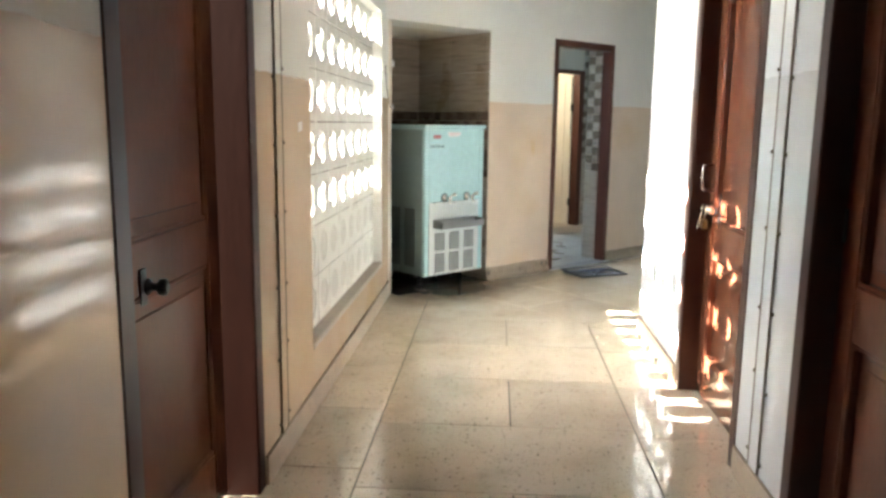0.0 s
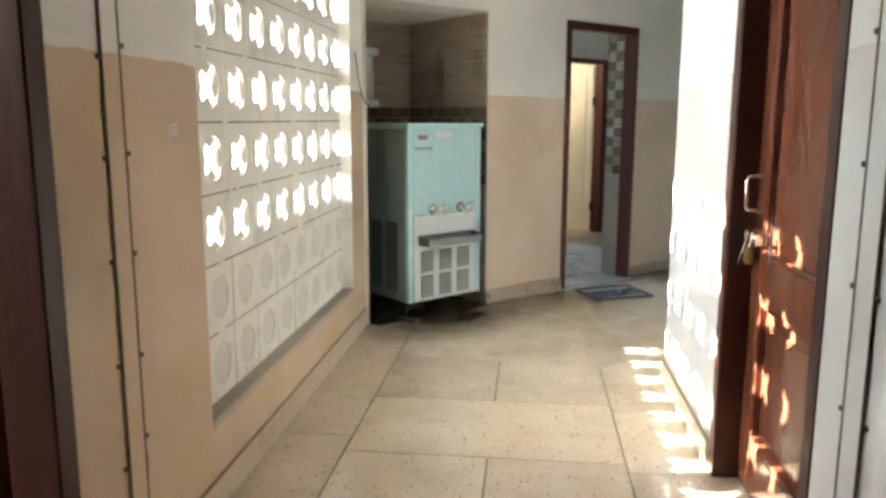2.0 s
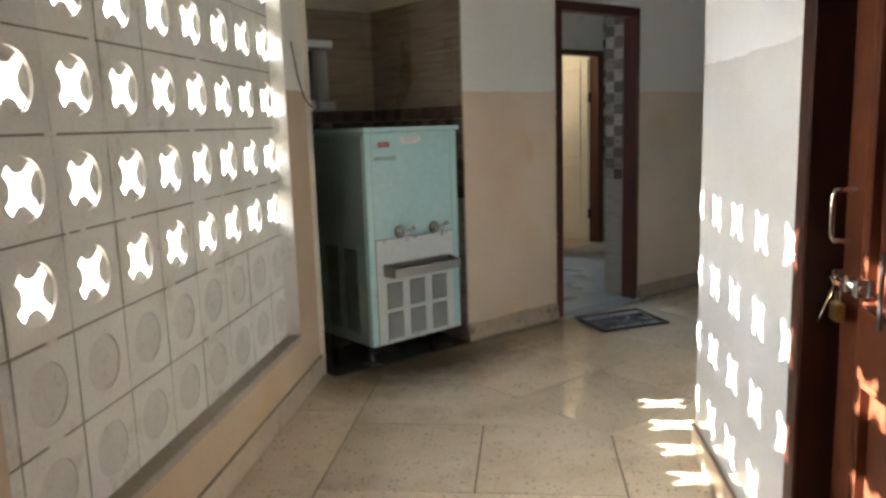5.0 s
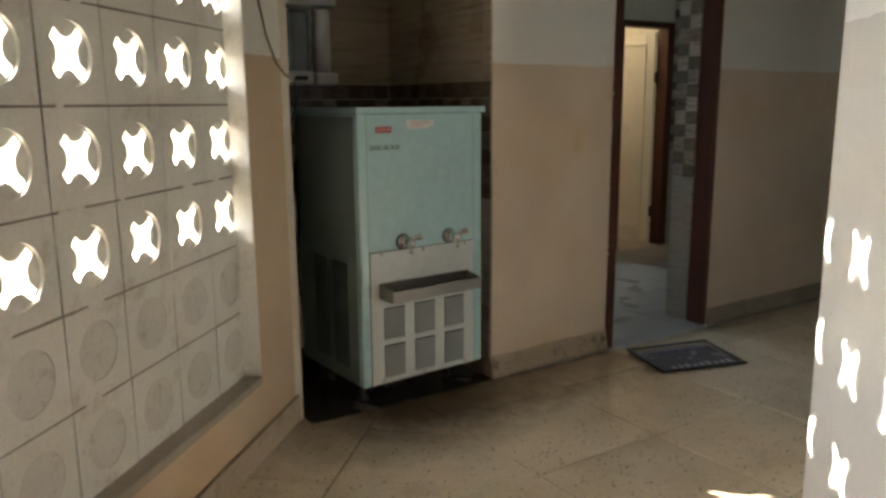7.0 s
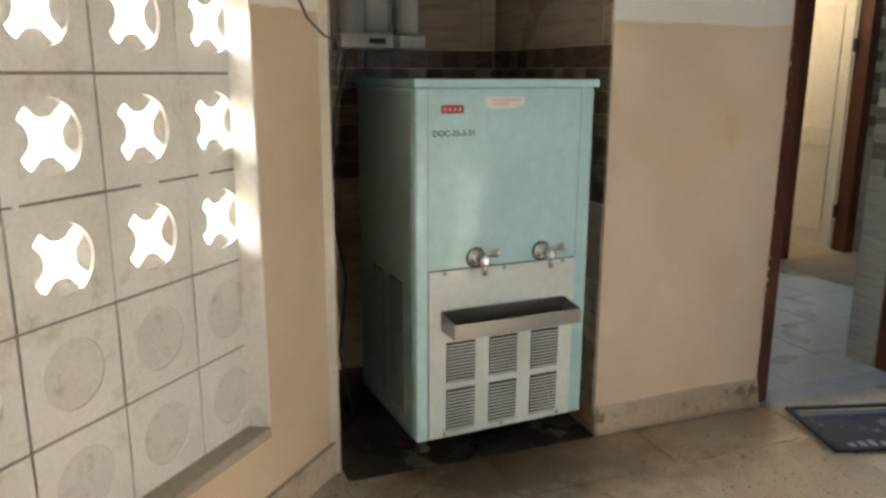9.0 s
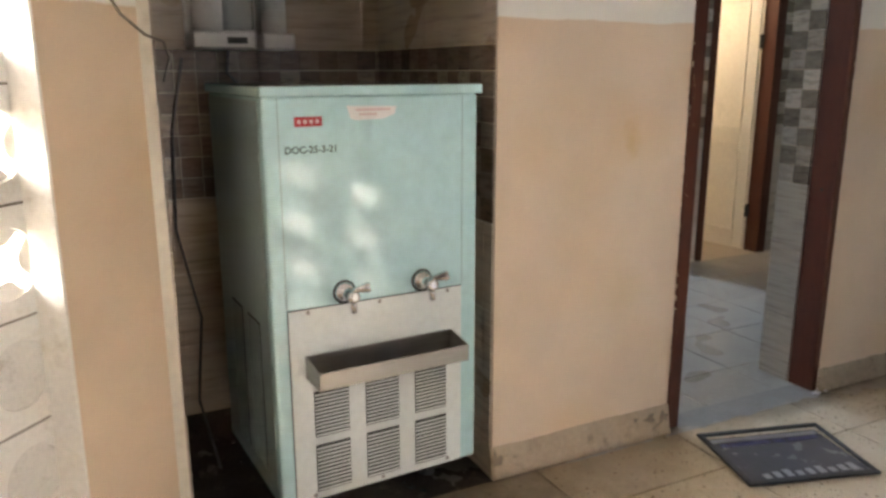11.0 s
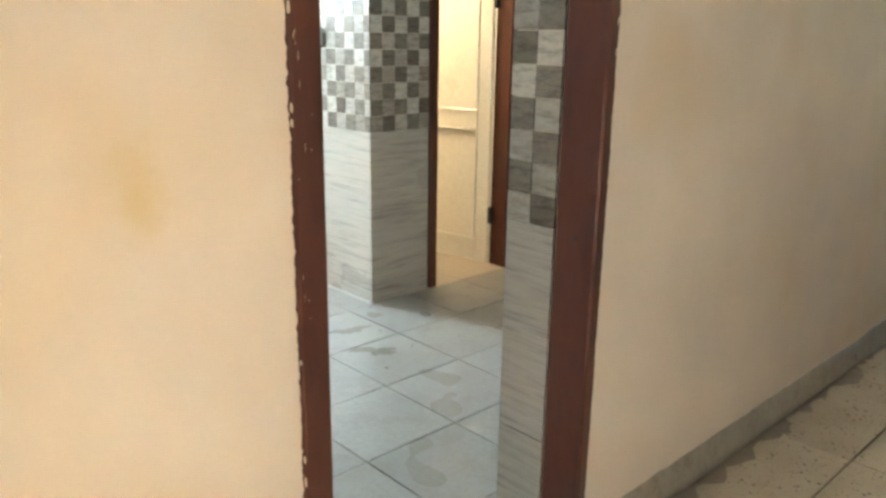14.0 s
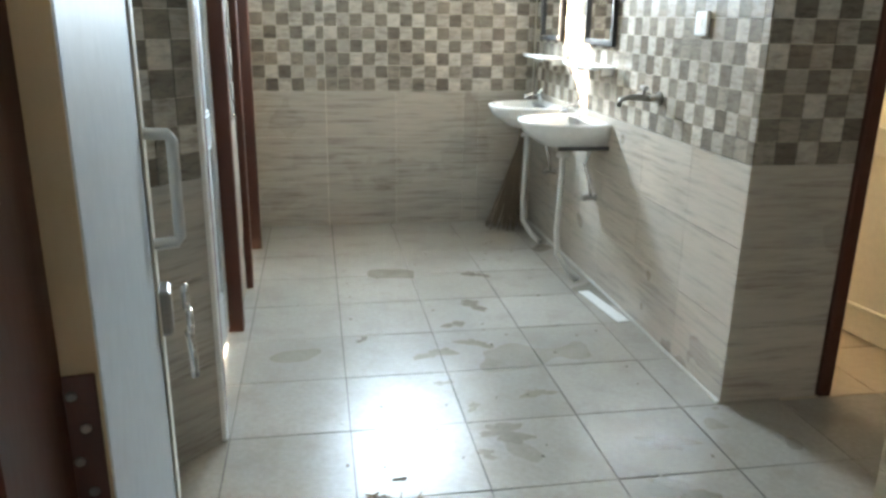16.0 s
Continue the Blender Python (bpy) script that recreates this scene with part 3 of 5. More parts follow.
# expansion joint covers: narrow painted strips nailed over a gap
def joint_cover(x, y0, y1, face, label):
    root = thing("joint_cover", pose(x, (y0 + y1) / 2, 0.0), label, "joint cover", "expansion joint covers")
    w = y1 - y0
    bm = bmesh.new()
    add_box(bm, min(0, face * 0.006), max(0, face * 0.006), -w / 2, w / 2, 0.0, H - 0.02, bevel=0.002)
    part("strip", bm, "corridor" if face > 0 else "right_wall", root)
    for side in (-1, 1):
        bm = bmesh.new()
        add_box(bm, min(face * 0.0005, face * 0.007), max(face * 0.0005, face * 0.007), side * w / 2 - (0.003 if side < 0 else 0.0055), side * w / 2 + (0.003 if side < 0 else 0.0055), 0.0, H - 0.02)
        part("gap", bm, "joint_brown", root, "dark gap along the strip")
    rnd = random.Random(7)
    for side in (-1, 1):
        z = 0.18
        while z < 2.6:
            bm = bmesh.new()
            add_lathe(bm, [(0.007, -0.004), (0.007, 0.003), (0.003, 0.005)], 8, pose(face * 0.005, side * (w / 2 + 0.018 + rnd.uniform(-0.004, 0.004)), z + rnd.uniform(-0.03, 0.03), 0, face * 90, 0))
            part("nail", bm, "mortar", root, "rusty nail head")
            if side > 0 and rnd.random() < 0.35:
                bm = bmesh.new()
                l = rnd.uniform(0.05, 0.16)
                add_tube(bm, [(face * 0.0005, side * (w / 2 + 0.018), z - 0.03), (face * 0.0007, side * (w / 2 + 0.020), z - 0.03 - l * 0.5), (face * 0.0005, side * (w / 2 + 0.018), z - 0.03 - l)], [0.0012, 0.0009, 0.0004], 5)
                part("rust_run", bm, "mortar", root, "thin rust run under the nail")
            z += 0.27
    return root


joint_cover(LX + 0.001, 2.568, 2.652, 1, "painted joint cover strip nailed to the dado wall")
joint_cover(RX - 0.001, 2.375, 2.470, -1, "pale joint cover strip nailed beside the brown doors")


# ---------------------------------------------------------------- panelled doors
def panel_door(root, w, h, th, paint, mid=0.90, rail=0.16, sink=0.010):
    """Stiles, rails and two raised panels; local x along the leaf from its hinge, y out of the face, z up."""
    st = 0.105
    for nm, d in (("stile", (0, st, 0, th, 0, h)), ("stile", (w - st, w, 0, th, 0, h)), ("rail", (st, w - st, 0.001, th - 0.001, 0, 0.2)), ("rail", (st, w - st, 0.001, th - 0.001, mid - rail / 2, mid + rail / 2)), ("rail", (st, w - st, 0.001, th - 0.001, h - 0.12, h))):
        box_part(nm, d, paint, root, bevel=0.004)
    for z0, z1 in ((0.2, mid - rail / 2), (mid + rail / 2, h - 0.12)):
        bm = bmesh.new()
        add_box(bm, st, w - st, sink, th - 0.010, z0, z1)
        add_box(bm, st + 0.06, w - st - 0.06, sink - 0.006, th - 0.004, z0 + 0.06, z1 - 0.06, bevel=0.0035)
        part("panel", bm, paint, root)
        bm = bmesh.new()
        for a, c, e, f in ((st, w - st, z0, z0 + 0.016), (st, w - st, z1 - 0.016, z1), (st, st + 0.016, z0 + 0.016, z1 - 0.016), (w - st - 0.016, w - st, z0 + 0.016, z1 - 0.016)):
            add_box(bm, a, c, 0.003, th - 0.003, e, f, bevel=0.004)
        part("moulding", bm, paint, root)


def flush_door(root, w, h, th, paint):
    """A plain leaf with a lipped edge all round."""
    box_part("slab", (0.012, w - 0.012, 0.0005, th - 0.0005, 0.012, h - 0.012), paint, root, bevel=0.002)
    for d in ((0, 0.0115, 0, th, 0, h), (w - 0.0115, w, 0, th, 0, h), (0.012, w - 0.012, 0, th, 0, 0.0115), (0.012, w - 0.012, 0, th, h - 0.0115, h)):
        box_part("lipping", d, paint, root, bevel=0.0015)


def plank_door(root, w, h, th, paint, mid):
    """A flat leaf with thin planted rails and a sunk field between them."""
    box_part("slab", (0, w, 0.011, th - 0.011, 0, h), paint, root, bevel=0.002)
    for nm, x0, x1, z0, z1 in (("stile", 0, 0.09, 0, h), ("stile", w - 0.09, w, 0, h), ("rail", 0.09, w - 0.09, 0, 0.126), ("rail", 0.09, w - 0.09, mid - 0.05, mid + 0.05), ("rail", 0.09, w - 0.09, h - 0.1, h)):
        bm = bmesh.new()
        add_box(bm, x0, x1, 0, 0.0108, z0, z1, bevel=0.004)
        add_box(bm, x0, x1, th - 0.0108, th, z0, z1, bevel=0.004)
        part(nm, bm, paint, root)
    for z0, z1 in ((0.126, mid - 0.05), (mid + 0.05, h - 0.1)):
        bm = bmesh.new()
        for a, c, e, f in ((0.0905, w - 0.0905, z0, z0 + 0.014), (0.0905, w - 0.0905, z1 - 0.014, z1), (0.0905, 0.1045, z0 + 0.014, z1 - 0.014), (w - 0.1045, w - 0.0905, z0 + 0.014, z1 - 0.014)):
            add_box(bm, a, c, -0.005, th + 0.005, e, f, bevel=0.003)
        part("moulding", bm, paint, root)


def door_frame(root, w, h, fw, fd, paint="frame_brown", right=None, right_depth=None):
    """Two posts and a head round an opening w wide; local x along the wall, y into it."""
    box_part("post", (0, fw, 0, fd, 0, h), paint, root, bevel=0.005)
    box_part("post", (w - (right or fw), w, 0, right_depth or fd, 0, h), paint, root, bevel=0.005)
    box_part("head", (fw, w - (right or fw), 0.001, fd - 0.001, h - fw, h), paint, root, bevel=0.005)


# brown corridor doors, both recessed in their walls
left_frame = tagged(thing("door_1", pose(LX + 0.003, 1.338, 0, 0, 0, 90), "brown wooden frame, shade in its colour, round a closed corridor door", "door frame"), kind="structure")
door_frame(left_frame, 1.012, 2.115, 0.075, 0.16, "frame_shaded")
leaf = thing("corridor_door", pose(LX - 0.115, 1.416, 0.008, 0, 0, 90), "closed glossy brown panelled corridor door", "door", "brown corridor doors")
panel_door(leaf, 0.856, 2.02, 0.035, "brown", 0.94, 0.15)
bm = bmesh.new()
m_k = pose(0.30, -0.004, 0.887, 90, 0, 0)
add_lathe(bm, [(0.022, 0.0), (0.022, 0.004), (0.010, 0.008), (0.010, 0.03), (0.022, 0.036), (0.024, 0.05), (0.012, 0.058)], 18, m_k)
part("knob", bm, "rubber", leaf, "black round door knob")
box_part("lock_plate", (0.262, 0.298, -0.004, -0.0005, 0.84, 0.94), "rubber", leaf, "dark worn lock plate", 0.001)


def right_door(y0, fitted, w):
    fr = tagged(thing("door_2" if fitted else "door_3", pose(RX - 0.003, y0 + w - 0.002, 0, 0, 0, -90), "brown wooden frame in the pale wall, shade in its colour", "door frame"), kind="structure")
    door_frame(fr, w - 0.004, 2.115, 0.072, 0.185, "frame_shaded")
    lf = thing("corridor_door", pose(RX + 0.088, y0 + w - 0.076, 0.008, 0, 0, -90), "closed reddish brown panelled door with bolt and padlock" if fitted else "closed dark brown panelled door beside the camera", "door", "brown corridor doors")
    panel_door(lf, w - 0.152, 2.03, 0.046, "brown", 0.80, 0.17, sink=0.028)
    if not fitted:
        box_part("hinge", (0.0, 0.02, -0.006, -0.0005, 1.0, 1.1), "dark", lf, "dark steel hinge", 0.002)
        return lf
    bm = bmesh.new()
    add_tube(bm, [(0.058, -0.002, 1.03), (0.058, -0.048, 1.035), (0.058, -0.052, 1.05), (0.058, -0.052, 1.135), (0.058, -0.048, 1.15), (0.058, -0.002, 1.155)], 0.0065, 10)
    part("pull_handle", bm, "chrome", lf, "bright steel pull handle")
    bm = bmesh.new()
    add_tube(bm, [(-0.075, -0.03, 0.945), (0.19, -0.03, 0.945)], 0.008, 10)
    part("bolt", bm, "chrome", lf, "bright sliding bolt")
    for x in (0.03, 0.10, 0.16):
        box_part("bracket", (x, x + 0.022, -0.042, -0.0005, 0.925, 0.965), "chrome", lf, "steel bolt bracket", 0.003)
    box_part("hasp", (-0.012, 0.018, -0.052, -0.046, 0.80, 0.95), "chrome", lf, "hanging steel hasp", 0.002, Matrix.Translation((0.06, 0, 0.93)) @ pose(0, 0, 0, 0, 38, 0) @ Matrix.Translation((0, 0, -0.93)))
    pl = box_part("padlock", (0.045, 0.09, -0.045, -0.022, 0.845, 0.89), "brass", lf, "small brass padlock", 0.005)
    bm = bmesh.new()
    add_tube(bm, [(0.055, -0.033, 0.889), (0.055, -0.033, 0.915), (0.0675, -0.033, 0.928), (0.08, -0.033, 0.915), (0.08, -0.033, 0.889)], 0.004, 8)
    part("shackle", bm, "chrome", pl, "steel shackle")
    box_part("plate", (0.205, 0.222, -0.006, -0.0005, 0.86, 1.03), "dark", lf, "dark vertical lock plate", 0.002)
    return lf


right_door(2.640, True, 1.010)
right_door(1.230, False, 0.940)


# washroom door: frame, and leaf swung inwards
fr = tagged(thing("door_4", DM @ pose(S1, NW - 0.004, 0), "brown wooden washroom door frame with chipped edges", "door frame"), kind="structure")
door_frame(fr, S2 - S1 - 0.001, 2.098, 0.060, 0.105, right=0.034, right_depth=0.124)
rnd = random.Random(3)
bm = bmesh.new()
for k in range(14):
    z = rnd.uniform(0.05, 1.9)
    side = 0.0 if rnd.random() < 0.85 else (S2 - S1 - 0.006)
    a, c = rnd.uniform(0.003, 0.018), abs(rnd.gauss(0, 0.0012)) + 0.0006
    ring = [(side - 0.0012, z), (side + c * rnd.uniform(0.2, 0.7), z - a * 0.2), (side + c, z + a * rnd.uniform(0.2, 0.6)), (side + c * rnd.uniform(0.1, 0.6), z + a), (side - 0.0012, z + a * 0.9)]
    lo = [bm.verts.new((x, -0.0009, zz)) for x, zz in ring]
    hi = [bm.verts.new((x, 0.004, zz)) for x, zz in ring]
    bm.faces.new(lo)
    for i in range(5):
        bm.faces.new((lo[i], hi[i], hi[(i + 1) % 5], lo[(i + 1) % 5]))
part("chipped_paint", bm, "chip", fr, "pale chips along the painted edge")["kind"] = "stuff"
# brown paint slopped over the plaster beside the posts
for x, way in ((0.0, -1), (S2 - S1 - 0.001, 1)):
    bm = bmesh.new()
    zs = np.arange(0.1, 2.10, 0.004)
    rim = [max(0.0002, 0.0035 + 0.003 * noise.noise((z * 9.0, way * 3.0, 0.0)) + 0.0035 * noise.noise((z * 60.0, way, 1.0)) + 0.0015 * noise.noise((z * 170.0, way, 4.0)) + rnd.gauss(0, 0.0006)) for z in zs]
    a = [bm.verts.new((x + way * r, 0.0034, z)) for z, r in zip(zs, rim)]
    c = [bm.verts.new((x - way * 0.002, 0.0032, z)) for z in zs]
    for i in range(len(zs) - 1):
        bm.faces.new((a[i], a[i + 1], c[i + 1], c[i]))
    part("paint_edge", bm, "frame_brown", fr, "brown paint slopped over the plaster")
# long pale scratches on the post
bm = bmesh.new()
for k in range(18):
    z, x, l = rnd.choice((0.45, 0.95, 1.0, 1.18, 1.3, 1.62)) + rnd.gauss(0, 0.05), rnd.uniform(0.004, 0.05), rnd.uniform(0.003, 0.018)
    if rnd.random() < 0.6:
        x = rnd.uniform(0.006, 0.022)
    w = rnd.uniform(0.0003, 0.0010)
    q4 = [(x, z), (x + w, z + l * 0.3), (x + w * 0.6, z + l), (x - w * 0.4, z + l * 0.6)]
    bm.faces.new([bm.verts.new((p, -0.0004, r)) for p, r in q4])
part("scratches", bm, "chip", fr, "fine pale scratches in the brown paint")["kind"] = "stuff"
bm = bmesh.new()
add_lathe(bm, [(0.007, 0), (0.006, 0.002)], 10, pose(S2 - S1 - 0.0352, 0.06, 0.88, 0, -90, 0))
part("latch_hole", bm, "dark", fr, "dark latch hole")
lw = thing("washroom_door", DM @ pose(5.192, NW + 0.104, 0.012, 0, 0, 99.06), "white panelled washroom door swung open inwards", "door")
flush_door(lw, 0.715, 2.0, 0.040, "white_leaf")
box_part("edge_strip", (-0.003, -0.0003, 0.001, 0.039, 0.0, 2.0), "edge", lw, "bare wood edge of the leaf", 0.0)
box_part("lock_stile", (0.640, 0.7025, -0.0045, -0.0002, 0.0125, 1.9875), "cream", lw, "cream painted lipping along the lock edge", 0.0015)
bm = bmesh.new()
add_tube(bm, [(0.66, -0.001, 1.02), (0.66, -0.036, 1.022), (0.66, -0.041, 1.03), (0.66, -0.041, 1.172), (0.66, -0.036, 1.18), (0.66, -0.001, 1.182)], 0.0085, 10)
part("pull_handle", bm, "white", lw, "cream painted pull handle")
lk = box_part("lock", (0.645, 0.70, -0.020, -0.0005, 0.88, 0.95), "steel", lw, "steel rim lock", 0.004)
for c, r in (((0.672, -0.040, 0.93), 0.019), ((0.668, -0.044, 0.892), 0.017)):
    bm = bmesh.new()
    ring = [(c[0] + r * math.cos(a), c[1], c[2] + r * math.sin(a)) for a in np.linspace(0, math.tau, 17)]
    add_tube(bm, ring, 0.0055, 8, False)
    part("key", bm, "chrome", lk, "steel key bow")
bm = bmesh.new()
add_tube(bm, [(0.664, -0.04, 0.878), (0.662, -0.045, 0.84), (0.666, -0.045, 0.80)], 0.0065, 8)
part("key_ring", bm, "chrome", lk, "hanging key")
for z in (0.2, 1.035, 1.75):
    hb = box_part("hinge", (-0.0050, -0.0032, 0.003, 0.0388, z, z + 0.095), "frame_brown", lw, "brown painted butt hinge", 0.0008)
    for k in range(4):
        bm = bmesh.new()
        add_lathe(bm, [(0.0035, 0), (0.003, 0.0012), (0.001, 0.0014)], 8, pose(-0.0051, 0.012 + 0.006 * (k % 2), z + 0.012 + 0.023 * k, 0, -90, 0))
        part("screw", bm, "steel", hb, "small steel screw")

# inner doorway: frame and open cream leaf
fi = tagged(thing("door_5", DM @ pose(7.166, WP - 0.012, 0), "dark brown frame of the inner doorway", "door frame"), kind="structure")
door_frame(fi, 0.693, 2.04, 0.052, 0.125, right=0.088)
li = thing("inner_door", DM @ pose(7.772, WP + 0.114, 0.012, 0, 0, 98.5), "cream panelled door standing open in the inner room", "door")
plank_door(li, 0.64, 1.95, 0.033, "cream", 0.86)
for z in (0.25, 1.5):
    box_part("hinge", (-0.02, 0.0, 0.0, 0.034, z, z + 0.1), "dark", li, "dark hinge", 0.002)

# cubicle doors
for n0, n1 in ((6.602, 7.418), (7.922, 8.678)):
    cf = tagged(thing("door_6", DM @ pose(4.985, n0, 0, 0, 0, 90), "reddish brown cubicle door frame", "door frame"), kind="structure")
    door_frame(cf, n1 - n0, 2.04, 0.06, 0.10)
    cl = thing("cubicle_door", DM @ pose(4.925, n0 + 0.063, 0.02, 0, 0, 90), "white cubicle door set in a brown frame", "door", "cubicle doors")
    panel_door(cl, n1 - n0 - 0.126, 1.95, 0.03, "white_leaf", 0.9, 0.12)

# ---------------------------------------------------------------- water cooler
CW, CH, CD, CB = 0.655, 1.300, 0.58, 0.122    # width, height under the lid, depth, underside
cooler = thing("water_cooler", pose(-0.459, 5.673, 0, 0, 0, 47.0), "pale teal steel water cooler with two taps in a niche", "water cooler")
bm = bmesh.new()
add_box(bm, 0, CW, 0, CD, CB, CH, bevel=0.008, seg=2)
part("body", bm, "teal", cooler)
bm = bmesh.new()
add_box(bm, -0.008, CW + 0.012, -0.012, CD + 0.008, CH + 0.001, CH + 0.028, bevel=0.005, seg=2)
part("lid", bm, "teal", cooler)
bm = bmesh.new()
add_box(bm, 0.044, 0.599, -0.004, -0.0005, CB + 0.004, 0.716, bevel=0.0012)
front = part("front_panel", bm, "panel", cooler, "pale grey service panel")
for x in (0.10, 0.32, 0.55):
    for z in (0.708, CB + 0.018):
        bm = bmesh.new()
        add_lathe(bm, [(0.006, 0), (0.006, 0.002), (0.003, 0.004)], 10, pose(x, -0.0035, z, 90, 0, 0))
        part("screw", bm, "steel", front, "small steel screw")
box_part("panel_joint", (0.044, 0.599, -0.0046, -0.0003, 0.7165, 0.7195), "dark", cooler, "dark joint above the panel", 0.0)
box_part("panel_joint", (0.0405, 0.0435, -0.0015, -0.0003, CB + 0.004, 0.7195), "dark", cooler, "dark joint beside the panel", 0.0)


for x in (0.0405, 0.601):
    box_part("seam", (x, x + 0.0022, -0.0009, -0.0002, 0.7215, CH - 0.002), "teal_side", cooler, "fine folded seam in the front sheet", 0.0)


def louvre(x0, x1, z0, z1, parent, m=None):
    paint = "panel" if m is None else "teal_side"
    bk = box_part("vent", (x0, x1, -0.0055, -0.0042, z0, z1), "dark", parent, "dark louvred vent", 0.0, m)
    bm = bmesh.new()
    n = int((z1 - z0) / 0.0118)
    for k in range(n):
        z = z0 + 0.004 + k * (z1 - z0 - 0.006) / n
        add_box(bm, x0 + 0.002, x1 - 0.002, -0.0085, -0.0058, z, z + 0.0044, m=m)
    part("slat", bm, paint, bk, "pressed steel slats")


for x0, x1 in ((0.107, 0.214), (0.268, 0.377), (0.433, 0.543)):
    louvre(x0, x1, 0.325, 0.468, front)
    louvre(x0, x1, 0.150, 0.300, front)
sp = box_part("side_panel", (-0.0035, -0.0005, 0.03, CD - 0.02, CB + 0.004, CH - 0.01), "teal_side", cooler, "teal side sheet with shade in its colour", 0.001)
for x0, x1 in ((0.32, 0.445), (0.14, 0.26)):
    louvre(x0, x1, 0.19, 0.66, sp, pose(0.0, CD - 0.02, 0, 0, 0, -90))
# drip tray: an open trough
bm = bmesh.new()
TX0, TX1, TZ, TY = 0.086, 0.560, 0.515, -0.115
def trough(x0, x1, y0, y1, z):
    return [bm.verts.new(p) for p in ((x0, y0, z), (x1, y0, z), (x1, y1, z), (x0, y1, z))]


w = 0.003
o_low = trough(TX0, TX1, TY, -0.005, TZ)
o_top = trough(TX0, TX1, TY, -0.005, TZ + 0.05)
i_top = trough(TX0 + w, TX1 - w, TY + w, -0.005 - w, TZ + 0.05)
i_low = trough(TX0 + w, TX1 - w, TY + w, -0.005 - w, TZ + w)
for v in (o_top[2], o_top[3], i_top[2], i_top[3]):
    v.co.z += 0.016
bm.faces.new(o_low[::-1])
bm.faces.new(i_low)
for p, r in ((o_low, o_top), (o_top, i_top), (i_top, i_low)):
    for i in range(4):
        j = (i + 1) % 4
        bm.faces.new((p[i], p[j], r[j], r[i]))
part("drip_tray", bm, "steel", cooler, "stainless steel drip trough")
for x in (0.212, 0.462):
    tp = new("tap")
    tp.parent = cooler
    tp.location = (x, 0, 0.752)
    tagged(tp, "chrome push tap")
    bm = bmesh.new()
    add_lathe(bm, [(0.030, 0.0), (0.030, 0.006), (0.021, 0.016), (0.013, 0.02), (0.013, 0.055), (0.018, 0.058), (0.018, 0.075), (0.008, 0.08)], 20, pose(0, 0.0, 0, 90, 0, 0))
    part("tap_body", bm, "chrome", tp)
    bm = bmesh.new()
    add_lathe(bm, [(0.035, 0.0), (0.035, 0.0025), (0.031, 0.004)], 20, pose(0, 0.0, 0, 90, 0, 0))
    part("washer", bm, "rubber", tp, "black rubber washer")
    bm = bmesh.new()
    add_tube(bm, [(0, -0.058, 0.0), (0, -0.064, -0.02), (0, -0.068, -0.045)], [0.012, 0.010, 0.009], 12)
    part("spout", bm, "chrome", tp)
    bm = bmesh.new()
    add_tube(bm, [(0, -0.06, 0.012), (0.012, -0.07, 0.022), (0.036, -0.082, 0.028), (0.044, -0.086, 0.030)], [0.011, 0.009, 0.015, 0.013], 12)
    part("lever", bm, "chrome", tp)
badge = box_part("badge", (0.086, 0.164, -0.003, -0.0005, 1.222, 1.248), "red", cooler, "red maker's badge", 0.001)
for k in range(4):
    box_part("letter_bar", (0.094 + k * 0.017, 0.103 + k * 0.017, -0.0038, -0.0032, 1.230, 1.240), "pink", badge, "pale letter bar", 0.0)
bm = bmesh.new()
vs = [bm.verts.new((x, -0.0015, z)) for x, z in ((0.236, 1.274), (0.386, 1.270), (0.380, 1.248), (0.345, 1.236), (0.262, 1.234), (0.246, 1.240))]
f = bm.faces.new(vs)
bmesh.ops.extrude_face_region(bm, geom=[f])
for v in vs:
    v.co.y = -0.0004
st = part("sticker", bm, "paper", cooler, "torn pale paper sticker")
for z, x0, x1 in ((1.262, 0.262, 0.366), (1.250, 0.272, 0.325)):
    box_part("print_bar", (x0, x1, -0.0028, -0.0018, z - 0.003, z + 0.003), "pink", st, "faded red print", 0.0)


def lettering(text, size, m, parent, material):
    cu = bpy.data.curves.new("writing", "FONT")
    cu.body, cu.size, cu.extrude, cu.offset = text, size, 0.0004, 0.0006
    tmp = new("writing_source", cu)
    bpy.context.view_layer.update()
    me = bpy.data.meshes.new_from_object(tmp.evaluated_get(bpy.context.evaluated_depsgraph_get()))
    bpy.data.objects.remove(tmp)
    me.materials.clear()
    me.materials.append(M[material])
    ob = new("writing", me)
    ob.parent = parent
    ob.matrix_local = m
    return tagged(ob, "black stencilled date")


lettering("DOC-25-3-21", 0.0262, pose(0.056, -0.0012, 1.152, 90, 0, 0), cooler, "ink")
for x, y in ((0.09, 0.17), (CW - 0.09, 0.17), (0.07, CD - 0.07), (CW - 0.07, CD - 0.07)):
    bm = bmesh.new()
    add_lathe(bm, [(0.028, 0.0), (0.028, 0.008), (0.016, 0.014), (0.016, CB + 0.002)], 14, Matrix.Translation((x, y, 0)))
    part("foot", bm, "dark", cooler, "black foot")

